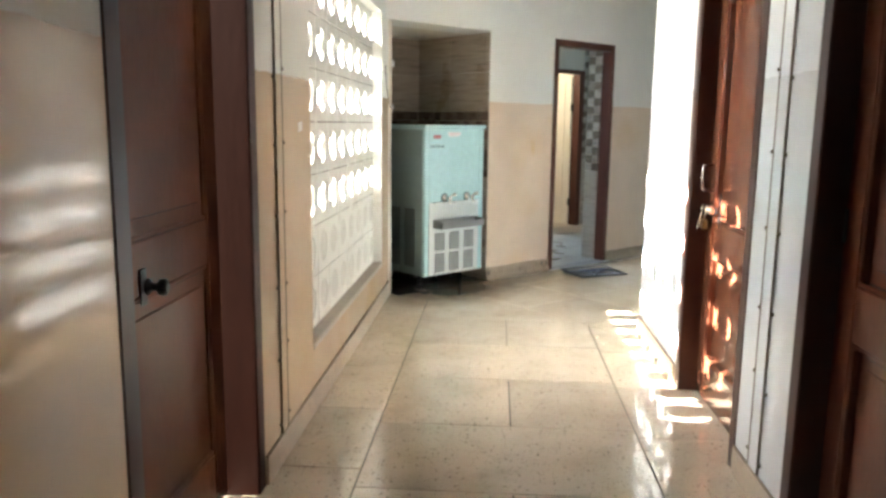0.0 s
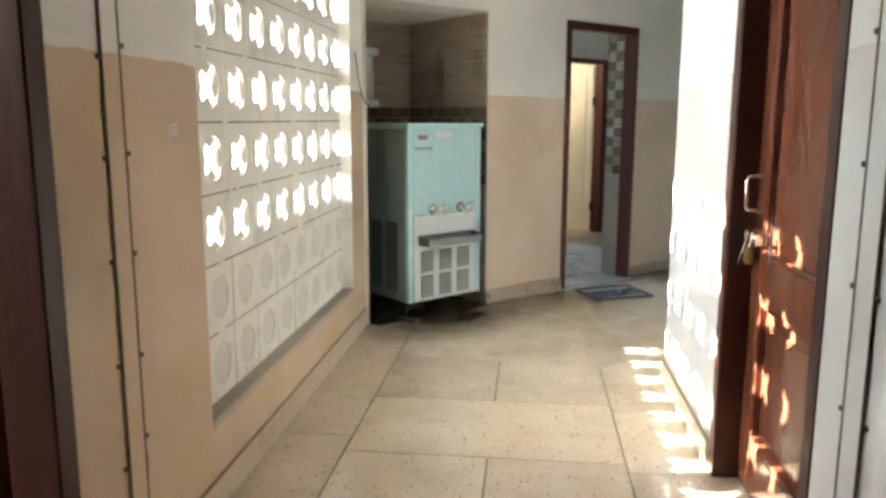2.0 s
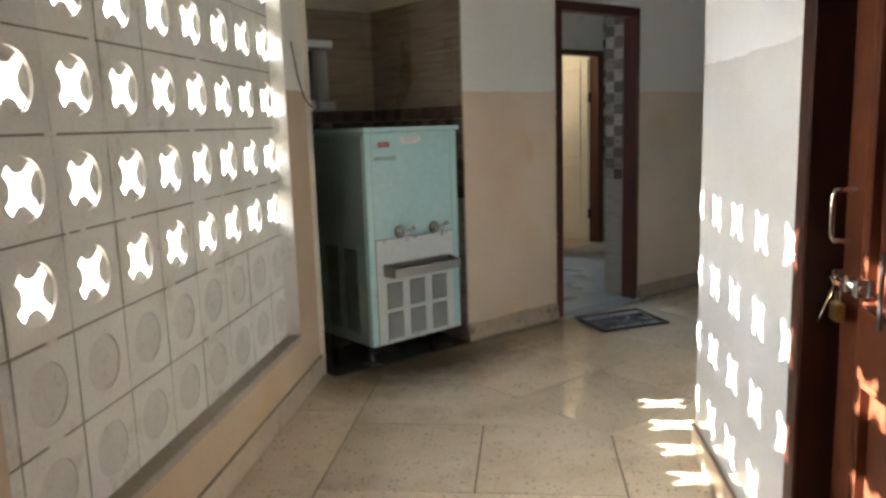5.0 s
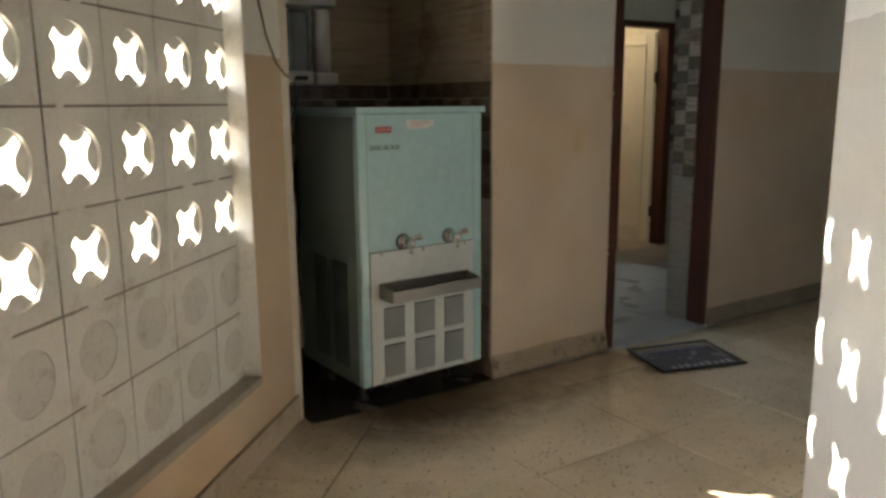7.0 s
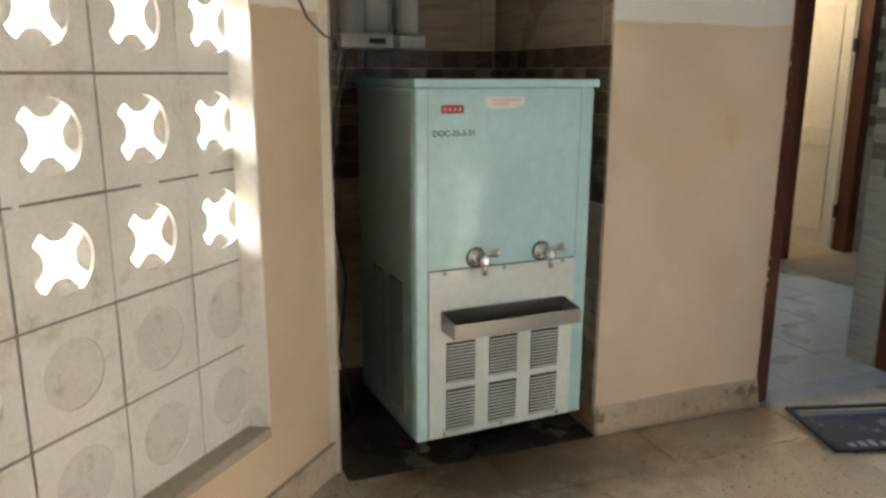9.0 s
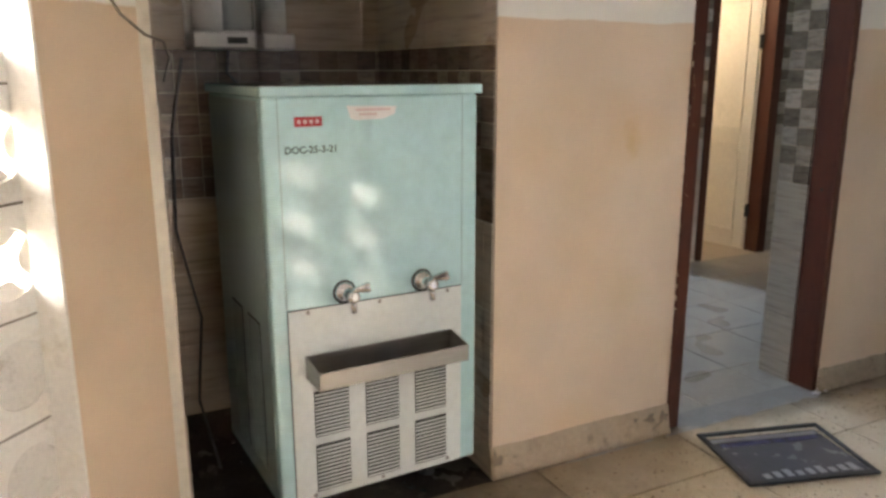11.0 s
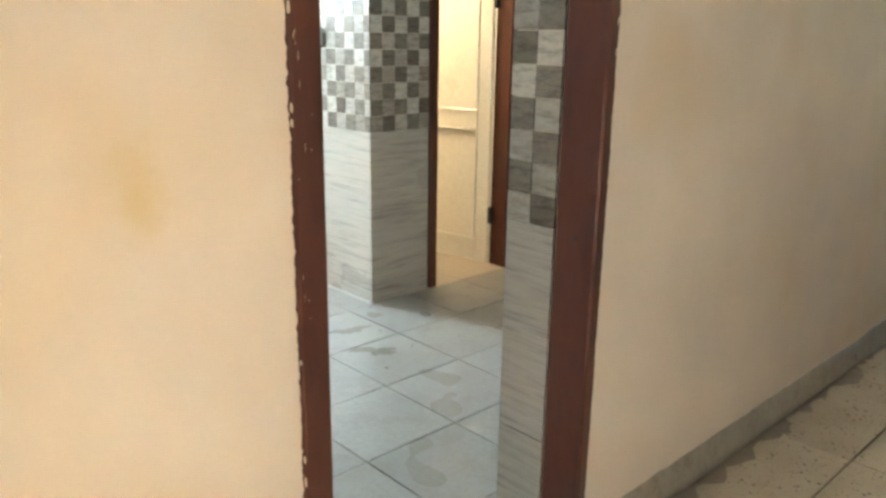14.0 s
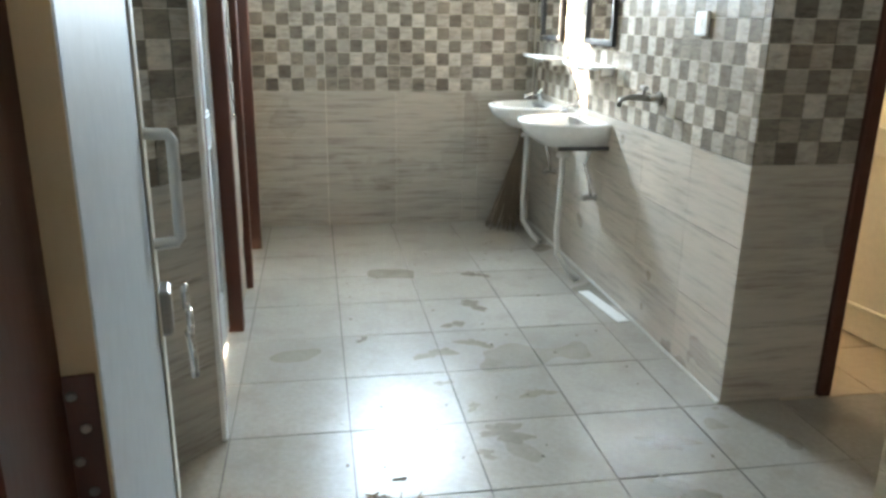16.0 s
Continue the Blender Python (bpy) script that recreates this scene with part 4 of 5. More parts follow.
# water purifier on the back of the niche, with its hose and the loose cable at the niche edge
pur = thing("water_purifier", DM @ pose(3.56, 5.445, 1.44), "white and clear plastic water purifier fixed above the cooler", "water purifier")
box_part("base_tray", (0.0, 0.225, -0.17, -0.002, 0, 0.062), "white", pur, "", 0.008)
box_part("base_tray", (0.25, 0.372, -0.15, -0.002, 0.0, 0.058), "white", pur, "", 0.008)
box_part("name_strip", (0.12, 0.19, -0.1725, -0.1705, 0.02, 0.042), "dark", pur, "dark label strip", 0.0)
box_part("back_plate", (0.0, 0.36, -0.02, -0.002, 0.062, 0.44), "white", pur, "", 0.004)
for x, r in ((0.07, 0.052), (0.31, 0.045)):
    bm = bmesh.new()
    add_lathe(bm, [(r, 0.064), (r, 0.36), (r * 0.9, 0.38)], 20, Matrix.Translation((x, -0.085, 0)))
    part("filter_bowl", bm, "white", pur, "pale filter housing")
box_part("dark_cover", (0.135, 0.235, -0.12, -0.022, 0.07, 0.37), "clear", pur, "clear plastic cover", 0.006)
box_part("cap", (0.0, 0.37, -0.155, -0.002, 0.385, 0.44), "white", pur, "", 0.008)


def cable(name, pts, r, material, label, category="cable", m=None):
    bm = bmesh.new()
    add_tube(bm, pts, r, 8)
    ob = new(name, mesh_of(name, bm, material))
    if m is not None:
        ob.matrix_world = m
    return tagged(ob, label, category)


cable("hose", [(3.70, 5.38, 1.44), (3.69, 5.38, 1.36), (3.74, 5.36, 1.30), (3.72, 5.38, 1.1), (3.70, 5.42, 0.8), (3.72, 5.43, 0.4), (3.75, 5.42, 0.02)], 0.006, "rubber", "black water hose hanging from the purifier", "hose", DM)
cable("cable", [(LX + 0.006, 5.36, 1.75), (LX + 0.010, 5.42, 1.60), (LX + 0.012, 5.50, 1.50), (LX + 0.016, 5.58, 1.455), (LX + 0.03, 5.63, 1.44), (LX + 0.028, 5.655, 1.40), (LX + 0.022, 5.63, 1.34)], 0.004, "mortar", "thin loose cable sagging across the wall corner")
cable("cable", [(3.43, 4.62, 1.4), (3.40, 4.7, 1.2), (3.40, 4.8, 0.9), (3.46, 4.85, 0.6), (3.44, 4.9, 0.3), (3.50, 4.95, 0.01)], 0.005, "rubber", "black power cable running down inside the niche", "cable", DM)

# ---------------------------------------------------------------- door mat
mat_root = thing("door_mat", DM @ pose(5.060, 4.036, 0.001, 0, 0, -15.4), "grey rubber door mat with black border and worn print", "door mat")
MW, MD = 0.505, 0.355
bm = bmesh.new()
add_box(bm, 0.02, MW - 0.02, 0.02, MD - 0.02, 0, 0.006)
part("centre", bm, "mat", mat_root)
bm = bmesh.new()
for a in ((0, MW, 0, 0.024), (0, MW, MD - 0.020, MD), (0, 0.022, 0.024, MD - 0.020), (MW - 0.018, MW, 0.024, MD - 0.020)):
    add_box(bm, a[0], a[1], a[2], a[3], 0, 0.011, bevel=0.003)
for v in bm.verts:
    if min(v.co.x, MW - v.co.x) < 0.03:
        v.co.z += 0.016 if v.co.y > MD - 0.03 else (0.006 if v.co.x < 0.03 and v.co.y < 0.03 else 0.0)
part("border", bm, "rubber", mat_root, "black ribbed border")
for x0, x1 in ((0.10, 0.26), (0.275, 0.325), (0.335, 0.43), (0.06, 0.09), (0.435, 0.46)):
    box_part("print_bar", (x0, x1, MD - 0.085, MD - 0.062, 0.0055, 0.0072), "mat_blue", mat_root, "navy printed bar", 0.0)
bm = bmesh.new()
add_box(bm, 0.03, MW - 0.03, MD - 0.055, MD - 0.028, 0.0055, 0.0070)
for k in range(9):
    add_box(bm, 0.09 + k * 0.042, 0.115 + k * 0.042, 0.04, 0.07 + 0.008 * (k % 3), 0.0055, 0.0068, m=None)
part("print", bm, "mat_pale", mat_root, "worn pale printing")

# small fixture high on the slanting wall, wall plate by the screen
sw = thing("wall_bracket", DM @ pose(8.47, NW - 0.001, 1.39), "small cream bracket fixed high on the dado wall", "bracket")
box_part("arm", (-0.02, 0.02, -0.05, 0, 0.0, 0.22), "cream", sw, "", 0.004)
# the arm's shadow on the wall, drawn as a dark plate
box_part("shadow_plate", (0.03, 0.11, -0.03, 0, 0.03, 0.22), "mortar", sw, "dark plate standing in for the arm's shadow", 0.004)
wp = thing("wall_notice", pose(LX + 0.001, 2.945, 1.305, 7, 0, 0), "small stuck paper label on the dado", "label")
for k in range(3):
    box_part("strip", (0, 0.0012, -0.034, 0.030, k * 0.013, k * 0.013 + 0.009), "paper", wp, "", 0.0)

# ---------------------------------------------------------------- wash basins and their fittings
def basin(n, label):
    root = thing("wash_basin", DM @ pose(WS - 0.001, n, 0.0, 0, 0, 90), label, "wash basin", "basins on the tiled wall")
    # local x along the wall, y out of the wall (negative s is +y)
    bm = bmesh.new()
    seg = 32
    hw, dp = 0.25, 0.40

    def outline(k, sx, sy, z):
        out = []
        for i in range(seg + 1):
            a = math.pi * i / seg
            x = hw * sx * math.copysign(abs(math.cos(a)) ** 0.75, math.cos(a))
            y = dp * sy * abs(math.sin(a)) ** 0.8
            out.append((x, max(y, 0.0), z))
        return out

    rings = [outline(0, *r) for r in ((0.35, 0.45, 0.70), (0.72, 0.74, 0.73), (0.93, 0.94, 0.79), (1.0, 1.0, 0.838), (1.0, 1.0, 0.850), (0.95, 0.95, 0.853))]
    vr = [[bm.verts.new(p) for p in r] for r in rings]
    inner = []
    for sx, sy, z in ((0.86, 0.86, 0.845), (0.74, 0.75, 0.79), (0.45, 0.5, 0.745)):
        inner.append([bm.verts.new((x, 0.075 + y * 0.80, z)) for x, y, _ in outline(0, sx, sy, z)])
    allr = vr + inner
    for a, c in zip(allr, allr[1:]):
        for i in range(seg):
            f = bm.faces.new((a[i], a[i + 1], c[i + 1], c[i]))
            f.smooth = True
    bm.faces.new(vr[0][::-1])
    bm.faces.new(inner[-1])
    for a, c in zip(vr, vr[1:]):
        bm.faces.new((a[0], c[0], c[seg], a[seg]))
    f = bm.faces.new((vr[-1][0], inner[0][0], inner[0][seg], vr[-1][seg]))
    part("bowl", bm, "ceramic", root)
    bm = bmesh.new()
    add_tube(bm, [(0.13, 0.05, 0.852), (0.13, 0.05, 0.90), (0.13, 0.055, 0.915)], [0.017, 0.013, 0.016], 14)
    add_tube(bm, [(0.13, 0.05, 0.893), (0.12, 0.10, 0.905), (0.11, 0.15, 0.89), (0.11, 0.155, 0.875)], [0.011, 0.010, 0.010, 0.009], 12)
    add_tube(bm, [(0.13, 0.05, 0.915), (0.13, 0.03, 0.935), (0.155, 0.02, 0.94)], [0.012, 0.008, 0.007], 10)
    part("tap", bm, "chrome", root, "chrome pillar tap")
    bm = bmesh.new()
    add_lathe(bm, [(0.036, 0.655), (0.036, 0.672), (0.024, 0.676), (0.024, 0.705)], 16, Matrix.Translation((0, 0.16, 0)))
    part("waste", bm, "pipe", root, "plastic waste coupling")
    bm = bmesh.new()
    add_tube(bm, [(0, 0.16, 0.66), (0.01, 0.16, 0.45), (0.02, 0.165, 0.25), (0.0, 0.16, 0.12), (-0.06, 0.12, 0.05), (-0.12, 0.08, 0.012)], 0.016, 12)
    part("waste_hose", bm, "pipe", root, "grey white waste hose")
    box_part("bracket", (-0.235, -0.215, 0.0, 0.26, 0.725, 0.745), "dark", root, "dark iron bracket", 0.002)
    bm = bmesh.new()
    add_tube(bm, [(-0.06, 0.03, 0.70), (-0.07, 0.06, 0.62), (-0.12, 0.05, 0.55), (-0.10, 0.03, 0.47)], 0.010, 10)
    part("supply_hose", bm, "chrome", root, "braided supply hose")
    bm = bmesh.new()
    add_lathe(bm, [(0.02, 0), (0.02, 0.008), (0.012, 0.01), (0.012, 0.05), (0.017, 0.055), (0.014, 0.075)], 14, pose(-0.10, 0.0, 0.455, -90, 0, 0))
    part("stop_valve", bm, "steel", root, "dull steel angle valve")
    return root


basin(7.95, "white ceramic wash basin on the tiled wall")
basin(8.66, "white ceramic wash basin near the corner")


def mirror_set(n, w, label):
    r = thing("wall_mirror", DM @ pose(WS - 0.001, n, 1.225, 0, 0, 90), label, "mirror", "mirrors over the basins")
    for d in ((-w / 2, -w / 2 + 0.028, 0.003, 0.026, 0, 0.56), (w / 2 - 0.028, w / 2, 0.003, 0.026, 0, 0.56), (-w / 2 + 0.028, w / 2 - 0.028, 0.003, 0.026, 0, 0.028), (-w / 2 + 0.028, w / 2 - 0.028, 0.003, 0.026, 0.532, 0.56)):
        box_part("frame", d, "rubber", r, "dark plastic frame", 0.004)
    box_part("glass", (-w / 2 + 0.028, w / 2 - 0.028, 0.004, 0.012, 0.028, 0.532), "mirror", r, "silvered glass", 0.0)
    sh = thing("shelf", DM @ pose(WS - 0.001, n, 1.118, 0, 0, 90), "white plastic shelf under the mirror", "shelf", "shelves under the mirrors")
    bm = bmesh.new()
    add_box(bm, -w / 2 - 0.03, w / 2 + 0.03, 0.002, 0.125, 0, 0.014, bevel=0.004)
    part("board", bm, "white", sh)
    box_part("lip", (-w / 2 - 0.028, w / 2 + 0.028, 0.117, 0.125, 0.0145, 0.024), "white", sh, "", 0.002)
    for x in (-w / 2, w / 2 - 0.02):
        box_part("bracket", (x, x + 0.02, 0.002, 0.06, -0.03, -0.0005), "white", sh, "", 0.003)


mirror_set(7.93, 0.40, "dark-framed mirror above the basin")
mirror_set(8.74, 0.40, "dark-framed mirror beside the corner")

wt = thing("wall_tap", DM @ pose(WS - 0.001, 7.20, 1.035, 0, 0, 90), "long dull steel bib tap on the checkered tiles", "tap")
bm = bmesh.new()
add_lathe(bm, [(0.028, 0.0), (0.028, 0.006), (0.014, 0.014), (0.014, 0.05)], 18, pose(0, 0, 0, -90, 0, 0))
part("flange", bm, "steel", wt)
bm = bmesh.new()
add_tube(bm, [(0, 0.045, 0), (0, 0.07, 0.004), (0, 0.14, 0.006), (0, 0.175, -0.004), (0, 0.185, -0.03)], [0.013, 0.015, 0.011, 0.011, 0.012], 12)
part("spout", bm, "steel", wt)
bm = bmesh.new()
add_tube(bm, [(0, 0.075, 0.012), (0, 0.075, 0.04)], 0.008, 10)
add_tube(bm, [(-0.028, 0.075, 0.046), (0.028, 0.075, 0.046)], 0.009, 10)
part("handle", bm, "steel", wt)

so = thing("socket_plate", DM @ pose(WS - 0.001, 6.885, 1.30, 0, 0, 90), "white electrical switch plate on the tiles", "switch plate")
box_part("plate", (-0.045, 0.045, 0.002, 0.016, 0, 0.088), "white", so, "", 0.004)
box_part("rocker", (-0.012, 0.012, 0.0162, 0.021, 0.028, 0.06), "cream", so, "cream rocker switch", 0.003)
cable("cable", [(6.765, 7.55, 1.62), (6.76, 7.60, 1.47), (6.758, 7.66, 1.43), (6.758, 7.73, 1.45), (6.762, 7.78, 1.55), (6.765, 7.79, 1.70)], 0.005, "rubber", "black looped cable beside the mirror", "cable", DM)

# grass broom leaning in the corner
rnd = random.Random(5)
br = thing("broom", DM @ pose(6.56, 8.93, 0), "dry grass broom leaning in the tiled corner", "broom")
bm = bmesh.new()
for k in range(110):
    a, q = rnd.uniform(0, math.tau), rnd.random() ** 0.5
    bx, by = 0.14 * q * math.cos(a), 0.10 * q * math.sin(a)
    tx, ty = 0.10 + 0.016 * math.cos(a) * q, 0.05 + 0.016 * math.sin(a) * q
    add_tube(bm, [(bx, by, rnd.uniform(0.0, 0.05)), (0.5 * (bx + tx) + rnd.uniform(-0.01, 0.01), 0.5 * (by + ty), 0.26), (tx, ty, 0.56 + rnd.uniform(-0.03, 0.03))], [0.0025, 0.003, 0.003], 4)
part("bristles", bm, "twig", br)
bm = bmesh.new()
add_tube(bm, [(0.10, 0.05, 0.50), (0.115, 0.06, 0.70), (0.125, 0.07, 0.82)], [0.024, 0.021, 0.018], 12)
part("handle", bm, "twig", br, "bound grass handle")

# plastic strip along the basin wall, grime and litter on the floor
strip = thing("plastic_strip", DM @ pose(6.692, 7.44, 0.0035, 0, 0, 97), "white plastic strip lying along the wall foot", "strip")
box_part("sheet", (-0.20, 0.22, -0.032, 0.030, 0, 0.004), "white", strip, "", 0.001)
rnd = random.Random(9)


def grime(s, n, r, seed):
    q = random.Random(seed)
    bm = bmesh.new()
    k = 60
    ph = [q.uniform(0, math.tau) for _ in range(4)]
    ring = []
    for i in range(k):
        a = math.tau * i / k
        rr = r * (1 + 0.32 * math.sin(2 * a + ph[0]) + 0.26 * math.sin(3 * a + ph[1]) + 0.17 * math.sin(5 * a + ph[2]) + 0.13 * math.sin(9 * a + ph[3]) + 0.09 * math.sin(17 * a + ph[0]))
        ring.append(bm.verts.new((rr * math.cos(a), 0.6 * rr * math.sin(a), 0.0012)))
    bm.faces.new(ring)
    ob = new("grime_patch", mesh_of("grime_patch", bm, "puddle"))
    ob.matrix_world = DM @ pose(s, n, 0.0008, 0, 0, q.uniform(-60, 60))
    return tagged(ob, "thin brown film of wet grime on the tiles", "stain", kind="stuff")


for s, n, r in ((5.93, 6.36, 0.085), (5.86, 6.55, 0.03), (5.80, 7.02, 0.07), (5.98, 7.10, 0.06), (6.12, 6.62, 0.05), (5.84, 6.24, 0.035), (6.02, 6.9, 0.045), (6.40, 5.95, 0.08), (5.93, 7.32, 0.05), (6.06, 7.55, 0.07), (5.78, 6.75, 0.03), (6.46, 6.22, 0.07), (6.16, 8.0, 0.06), (5.5, 7.2, 0.03)):
    grime(s, n, r, int(s * 100 + n * 10))
bm = bmesh.new()
for k in range(60):
    a = rnd.uniform(0, math.tau)
    q = abs(rnd.gauss(0, 0.05))
    l = rnd.uniform(0.008, 0.03)
    m4 = pose(q * 1.5 * math.cos(a), q * math.sin(a), 0.001, 0, 0, math.degrees(rnd.uniform(0, 6.28)))
    add_box(bm, -l, l, -0.002, 0.002, 0, 0.003, m=m4)
deb = new("litter", mesh_of("litter", bm, "twig"))
deb.matrix_world = DM @ pose(5.45, 6.02, 0)
tagged(deb, "scatter of broken broom straw on the floor", "litter", kind="stuff")
bm = bmesh.new()
for k in range(46):
    x, y = rnd.uniform(5.2, 6.6), rnd.uniform(5.6, 8.6)
    add_box(bm, x, x + rnd.uniform(0.004, 0.012), y, y + rnd.uniform(0.004, 0.012), 0.0005, 0.003)
cr = new("crumbs", mesh_of("crumbs", bm, "mortar"))
cr.matrix_world = DM.copy()
tagged(cr, "dark crumbs and grit on the washroom floor", "grit", kind="stuff")
lamp_thing = thing("bulb_holder", DM @ pose(7.26, 7.42, 2.42), "bare bulb holder on the inner room ceiling", "lamp")
bm = bmesh.new()
add_tube(bm, [(0, 0, 0.02), (0, 0, H - 2.42)], 0.005, 8)
part("flex", bm, "rubber", lamp_thing)
bm = bmesh.new()
add_lathe(bm, [(0.012, 0.06), (0.02, 0.05), (0.02, 0.015), (0.016, 0.01)], 14)
part("holder", bm, "rubber", lamp_thing)

# ---------------------------------------------------------------- pierced screen of concrete blocks
screen = thing("pierced_screen", pose(LX - 0.063, JY, JZ), "limewashed concrete screen of pierced square blocks", "block screen")
HR, TK = 0.081, 0.060     # well radius, thickness
LP, LD = 0.048, 0.0868     # lobe radius and distance
TIP = 0.0770              # reach of the arms of the opening
BS = JG - 0.0068


def block_mesh(pierced):
    """A square block with a round well; four rounded lobes half way down leave a cross-shaped opening."""
    bm = bmesh.new()
    seg = 48
    g = BS / 2
    ang = [math.tau * (i + 0.5) / seg for i in range(seg)]
    outer = []
    for a in ang:
        k = g / max(abs(math.cos(a)), abs(math.sin(a)))
        outer.append((math.cos(a) * k, math.sin(a) * k))
    for c, (sx, sy) in enumerate(((1, 1), (-1, 1), (-1, -1), (1, -1))):
        outer[int(round((math.pi / 4 + c * math.pi / 2) / (math.tau / seg) - 0.5))] = (sx * g, sy * g)

    def cross(a):
        d = (a + math.pi / 4) % (math.pi / 2) - math.pi / 4
        q = LP * LP - LD * LD * math.sin(d) ** 2
        return min(TIP, LD * math.cos(d) - math.sqrt(q)) if q > 0 else TIP

    def ring(x, pts):
        return [bm.verts.new((x, p, q)) for p, q in pts]

    rim = [(HR * math.cos(a), HR * math.sin(a)) for a in ang]
    hole = [(cross(a) * math.cos(a), cross(a) * math.sin(a)) for a in ang]
    if pierced:
        rings = [ring(-TK, outer), ring(0, outer), ring(-0.0012, rim), ring(-0.011, rim), ring(-0.012, hole), ring(-0.042, hole), ring(-0.042, rim), ring(-TK, rim)]
        rings.append(rings[0])
    else:
        rings = [ring(-TK, outer), ring(0, outer), ring(-0.0006, rim), ring(-0.0045, [(x * 0.98, z * 0.98) for x, z in rim])]
        bm.faces.new(rings[-1]).material_index = 1
        bm.faces.new(rings[0][::-1])
    for p, q in zip(rings, rings[1:]):
        for i in range(seg):
            j = (i + 1) % seg
            bm.faces.new((p[i], p[j], q[j], q[i]))
    me = mesh_of("block", bm, "screen")
    me.materials.append(M["disc"])
    return me


blocks = {True: block_mesh(True), False: block_mesh(False)}
rnd = random.Random(21)
for r in range(7):
    for c in range(-1, 8):
        ob = new("block", blocks[r >= 2])
        ob.parent = screen
        ob.matrix_local = pose(rnd.uniform(-0.0012, 0.0012), (c + 0.5) * JG, (r + 0.5) * JG, rnd.uniform(-0.25, 0.25), rnd.uniform(-0.2, 0.2), rnd.uniform(-0.3, 0.3))
for r in range(8):
    bm = bmesh.new()
    add_box(bm, -TK + 0.006, -0.0045, -JG, 8 * JG, r * JG - 0.0036, r * JG + 0.0036)
    part("bed_joint", bm, "lime_mortar", screen, "dark recessed bed joint")
for c in range(-1, 9):
    bm = bmesh.new()
    add_box(bm, -TK + 0.008, -0.0055, c * JG - 0.0036, c * JG + 0.0036, -0.003, 7 * JG + 0.003)
    part("upright_joint", bm, "pale_mortar", screen, "dusty upright joint")
bm = bmesh.new()
rnd = random.Random(4)
for k in range(26):
    r, c = rnd.randrange(0, 8), rnd.randrange(0, 8)
    y, z = (c + rnd.random()) * JG, r * JG
    add_box(bm, -0.0035, 0.0012, y, y + rnd.uniform(0.01, 0.07), z - 0.003, z + rnd.uniform(0.002, 0.006))
part("mortar_smear", bm, "screen", screen, "smeared lime over the joints")["kind"] = "stuff"

# ---------------------------------------------------------------- terrazzo panels
def clip_poly(poly, keep):
    out = []
    for i, p in enumerate(poly):
        q = poly[(i + 1) % len(poly)]
        a, b = keep(p), keep(q)
        if a >= 0:
            out.append(p)
        if a * b < 0:
            k = a / (a - b)
            out.append((p[0] + (q[0] - p[0]) * k, p[1] + (q[1] - p[1]) * k))
    return out


cth, sth = math.cos(radians(TH)), math.sin(radians(TH))


def s_of(p):
    return p[0] * cth + p[1] * sth


def n_of(p):
    return -p[0] * sth + p[1] * cth


floor_ob = bpy.data.objects["floor"]


def slab(poly):
    cx, cy = sum(p[0] for p in poly) / len(poly), sum(p[1] for p in poly) / len(poly)
    bm = bmesh.new()
    top = [bm.verts.new((x - cx, y - cy, 0.0)) for x, y in poly]
    low = [bm.verts.new((x - cx, y - cy, -0.008)) for x, y in poly]
    bm.faces.new(top)
    for i in range(len(poly)):
        j = (i + 1) % len(poly)
        bm.faces.new((top[i], low[i], low[j], top[j]))
    ob = new("panel", mesh_of("panel", bm, "terrazzo"))
    ob.parent = floor_ob
    ob.location = (cx, cy, 0)


GAP = 0.0033
SD = 3.868      # diagonal joint between the two pavings
ROWS = [3.012 + 0.634 * k for k in range(-18, 6)]
for k, y0 in enumerate(ROWS):
    y1 = y0 + 0.634
    xs = [-0.80, -0.407, 0.186, 0.739, 1.40] if k % 2 == 0 else [-0.80, -0.407, 0.739, 1.40]
    for x0, x1 in zip(xs, xs[1:]):
        dy = 0.0 if x1 < 1.0 and x0 > -0.5 else (0.15 if x0 < 0 else -0.07)
        poly = [(x0 + GAP, y0 + dy + GAP), (x1 - GAP, y0 + dy + GAP), (x1 - GAP, y1 + dy - GAP), (x0 + GAP, y1 + dy - GAP)]
        poly = clip_poly(poly, lambda p: SD - GAP - s_of(p))
        if len(poly) > 2:
            slab(poly)
SL = [SD, 4.490, 5.120, 5.750, 6.388, 7.030] + [7.741 + 0.635 * k for k in range(10)]
NL = [2.30, 2.98, 3.578, 4.180, NW + 0.07]
for i, (s0, s1) in enumerate(zip(SL, SL[1:])):
    for n0, n1 in zip(NL, NL[1:]):
        sh = 0.0
        poly = [(s0 + GAP, n0 + GAP), (s1 - GAP, n0 + GAP), (s1 - GAP, n1 - GAP), (s0 + GAP, n1 - GAP)]
        slab([(a * cth - b * sth, a * sth + b * cth) for a, b in poly])
# the niche floor continues behind the joint
poly = [(3.1, 4.0), (SD - GAP, 4.0), (SD - GAP, 5.5), (3.1, 5.5)]
poly = [(a * cth - b * sth, a * sth + b * cth) for a, b in poly]
poly = clip_poly(poly, lambda p: p[1] - (ROWS[-1] + 0.634 + GAP)) if ROWS[-1] + 0.634 < 7.2 else []
if len(poly) > 2:
    slab(poly)

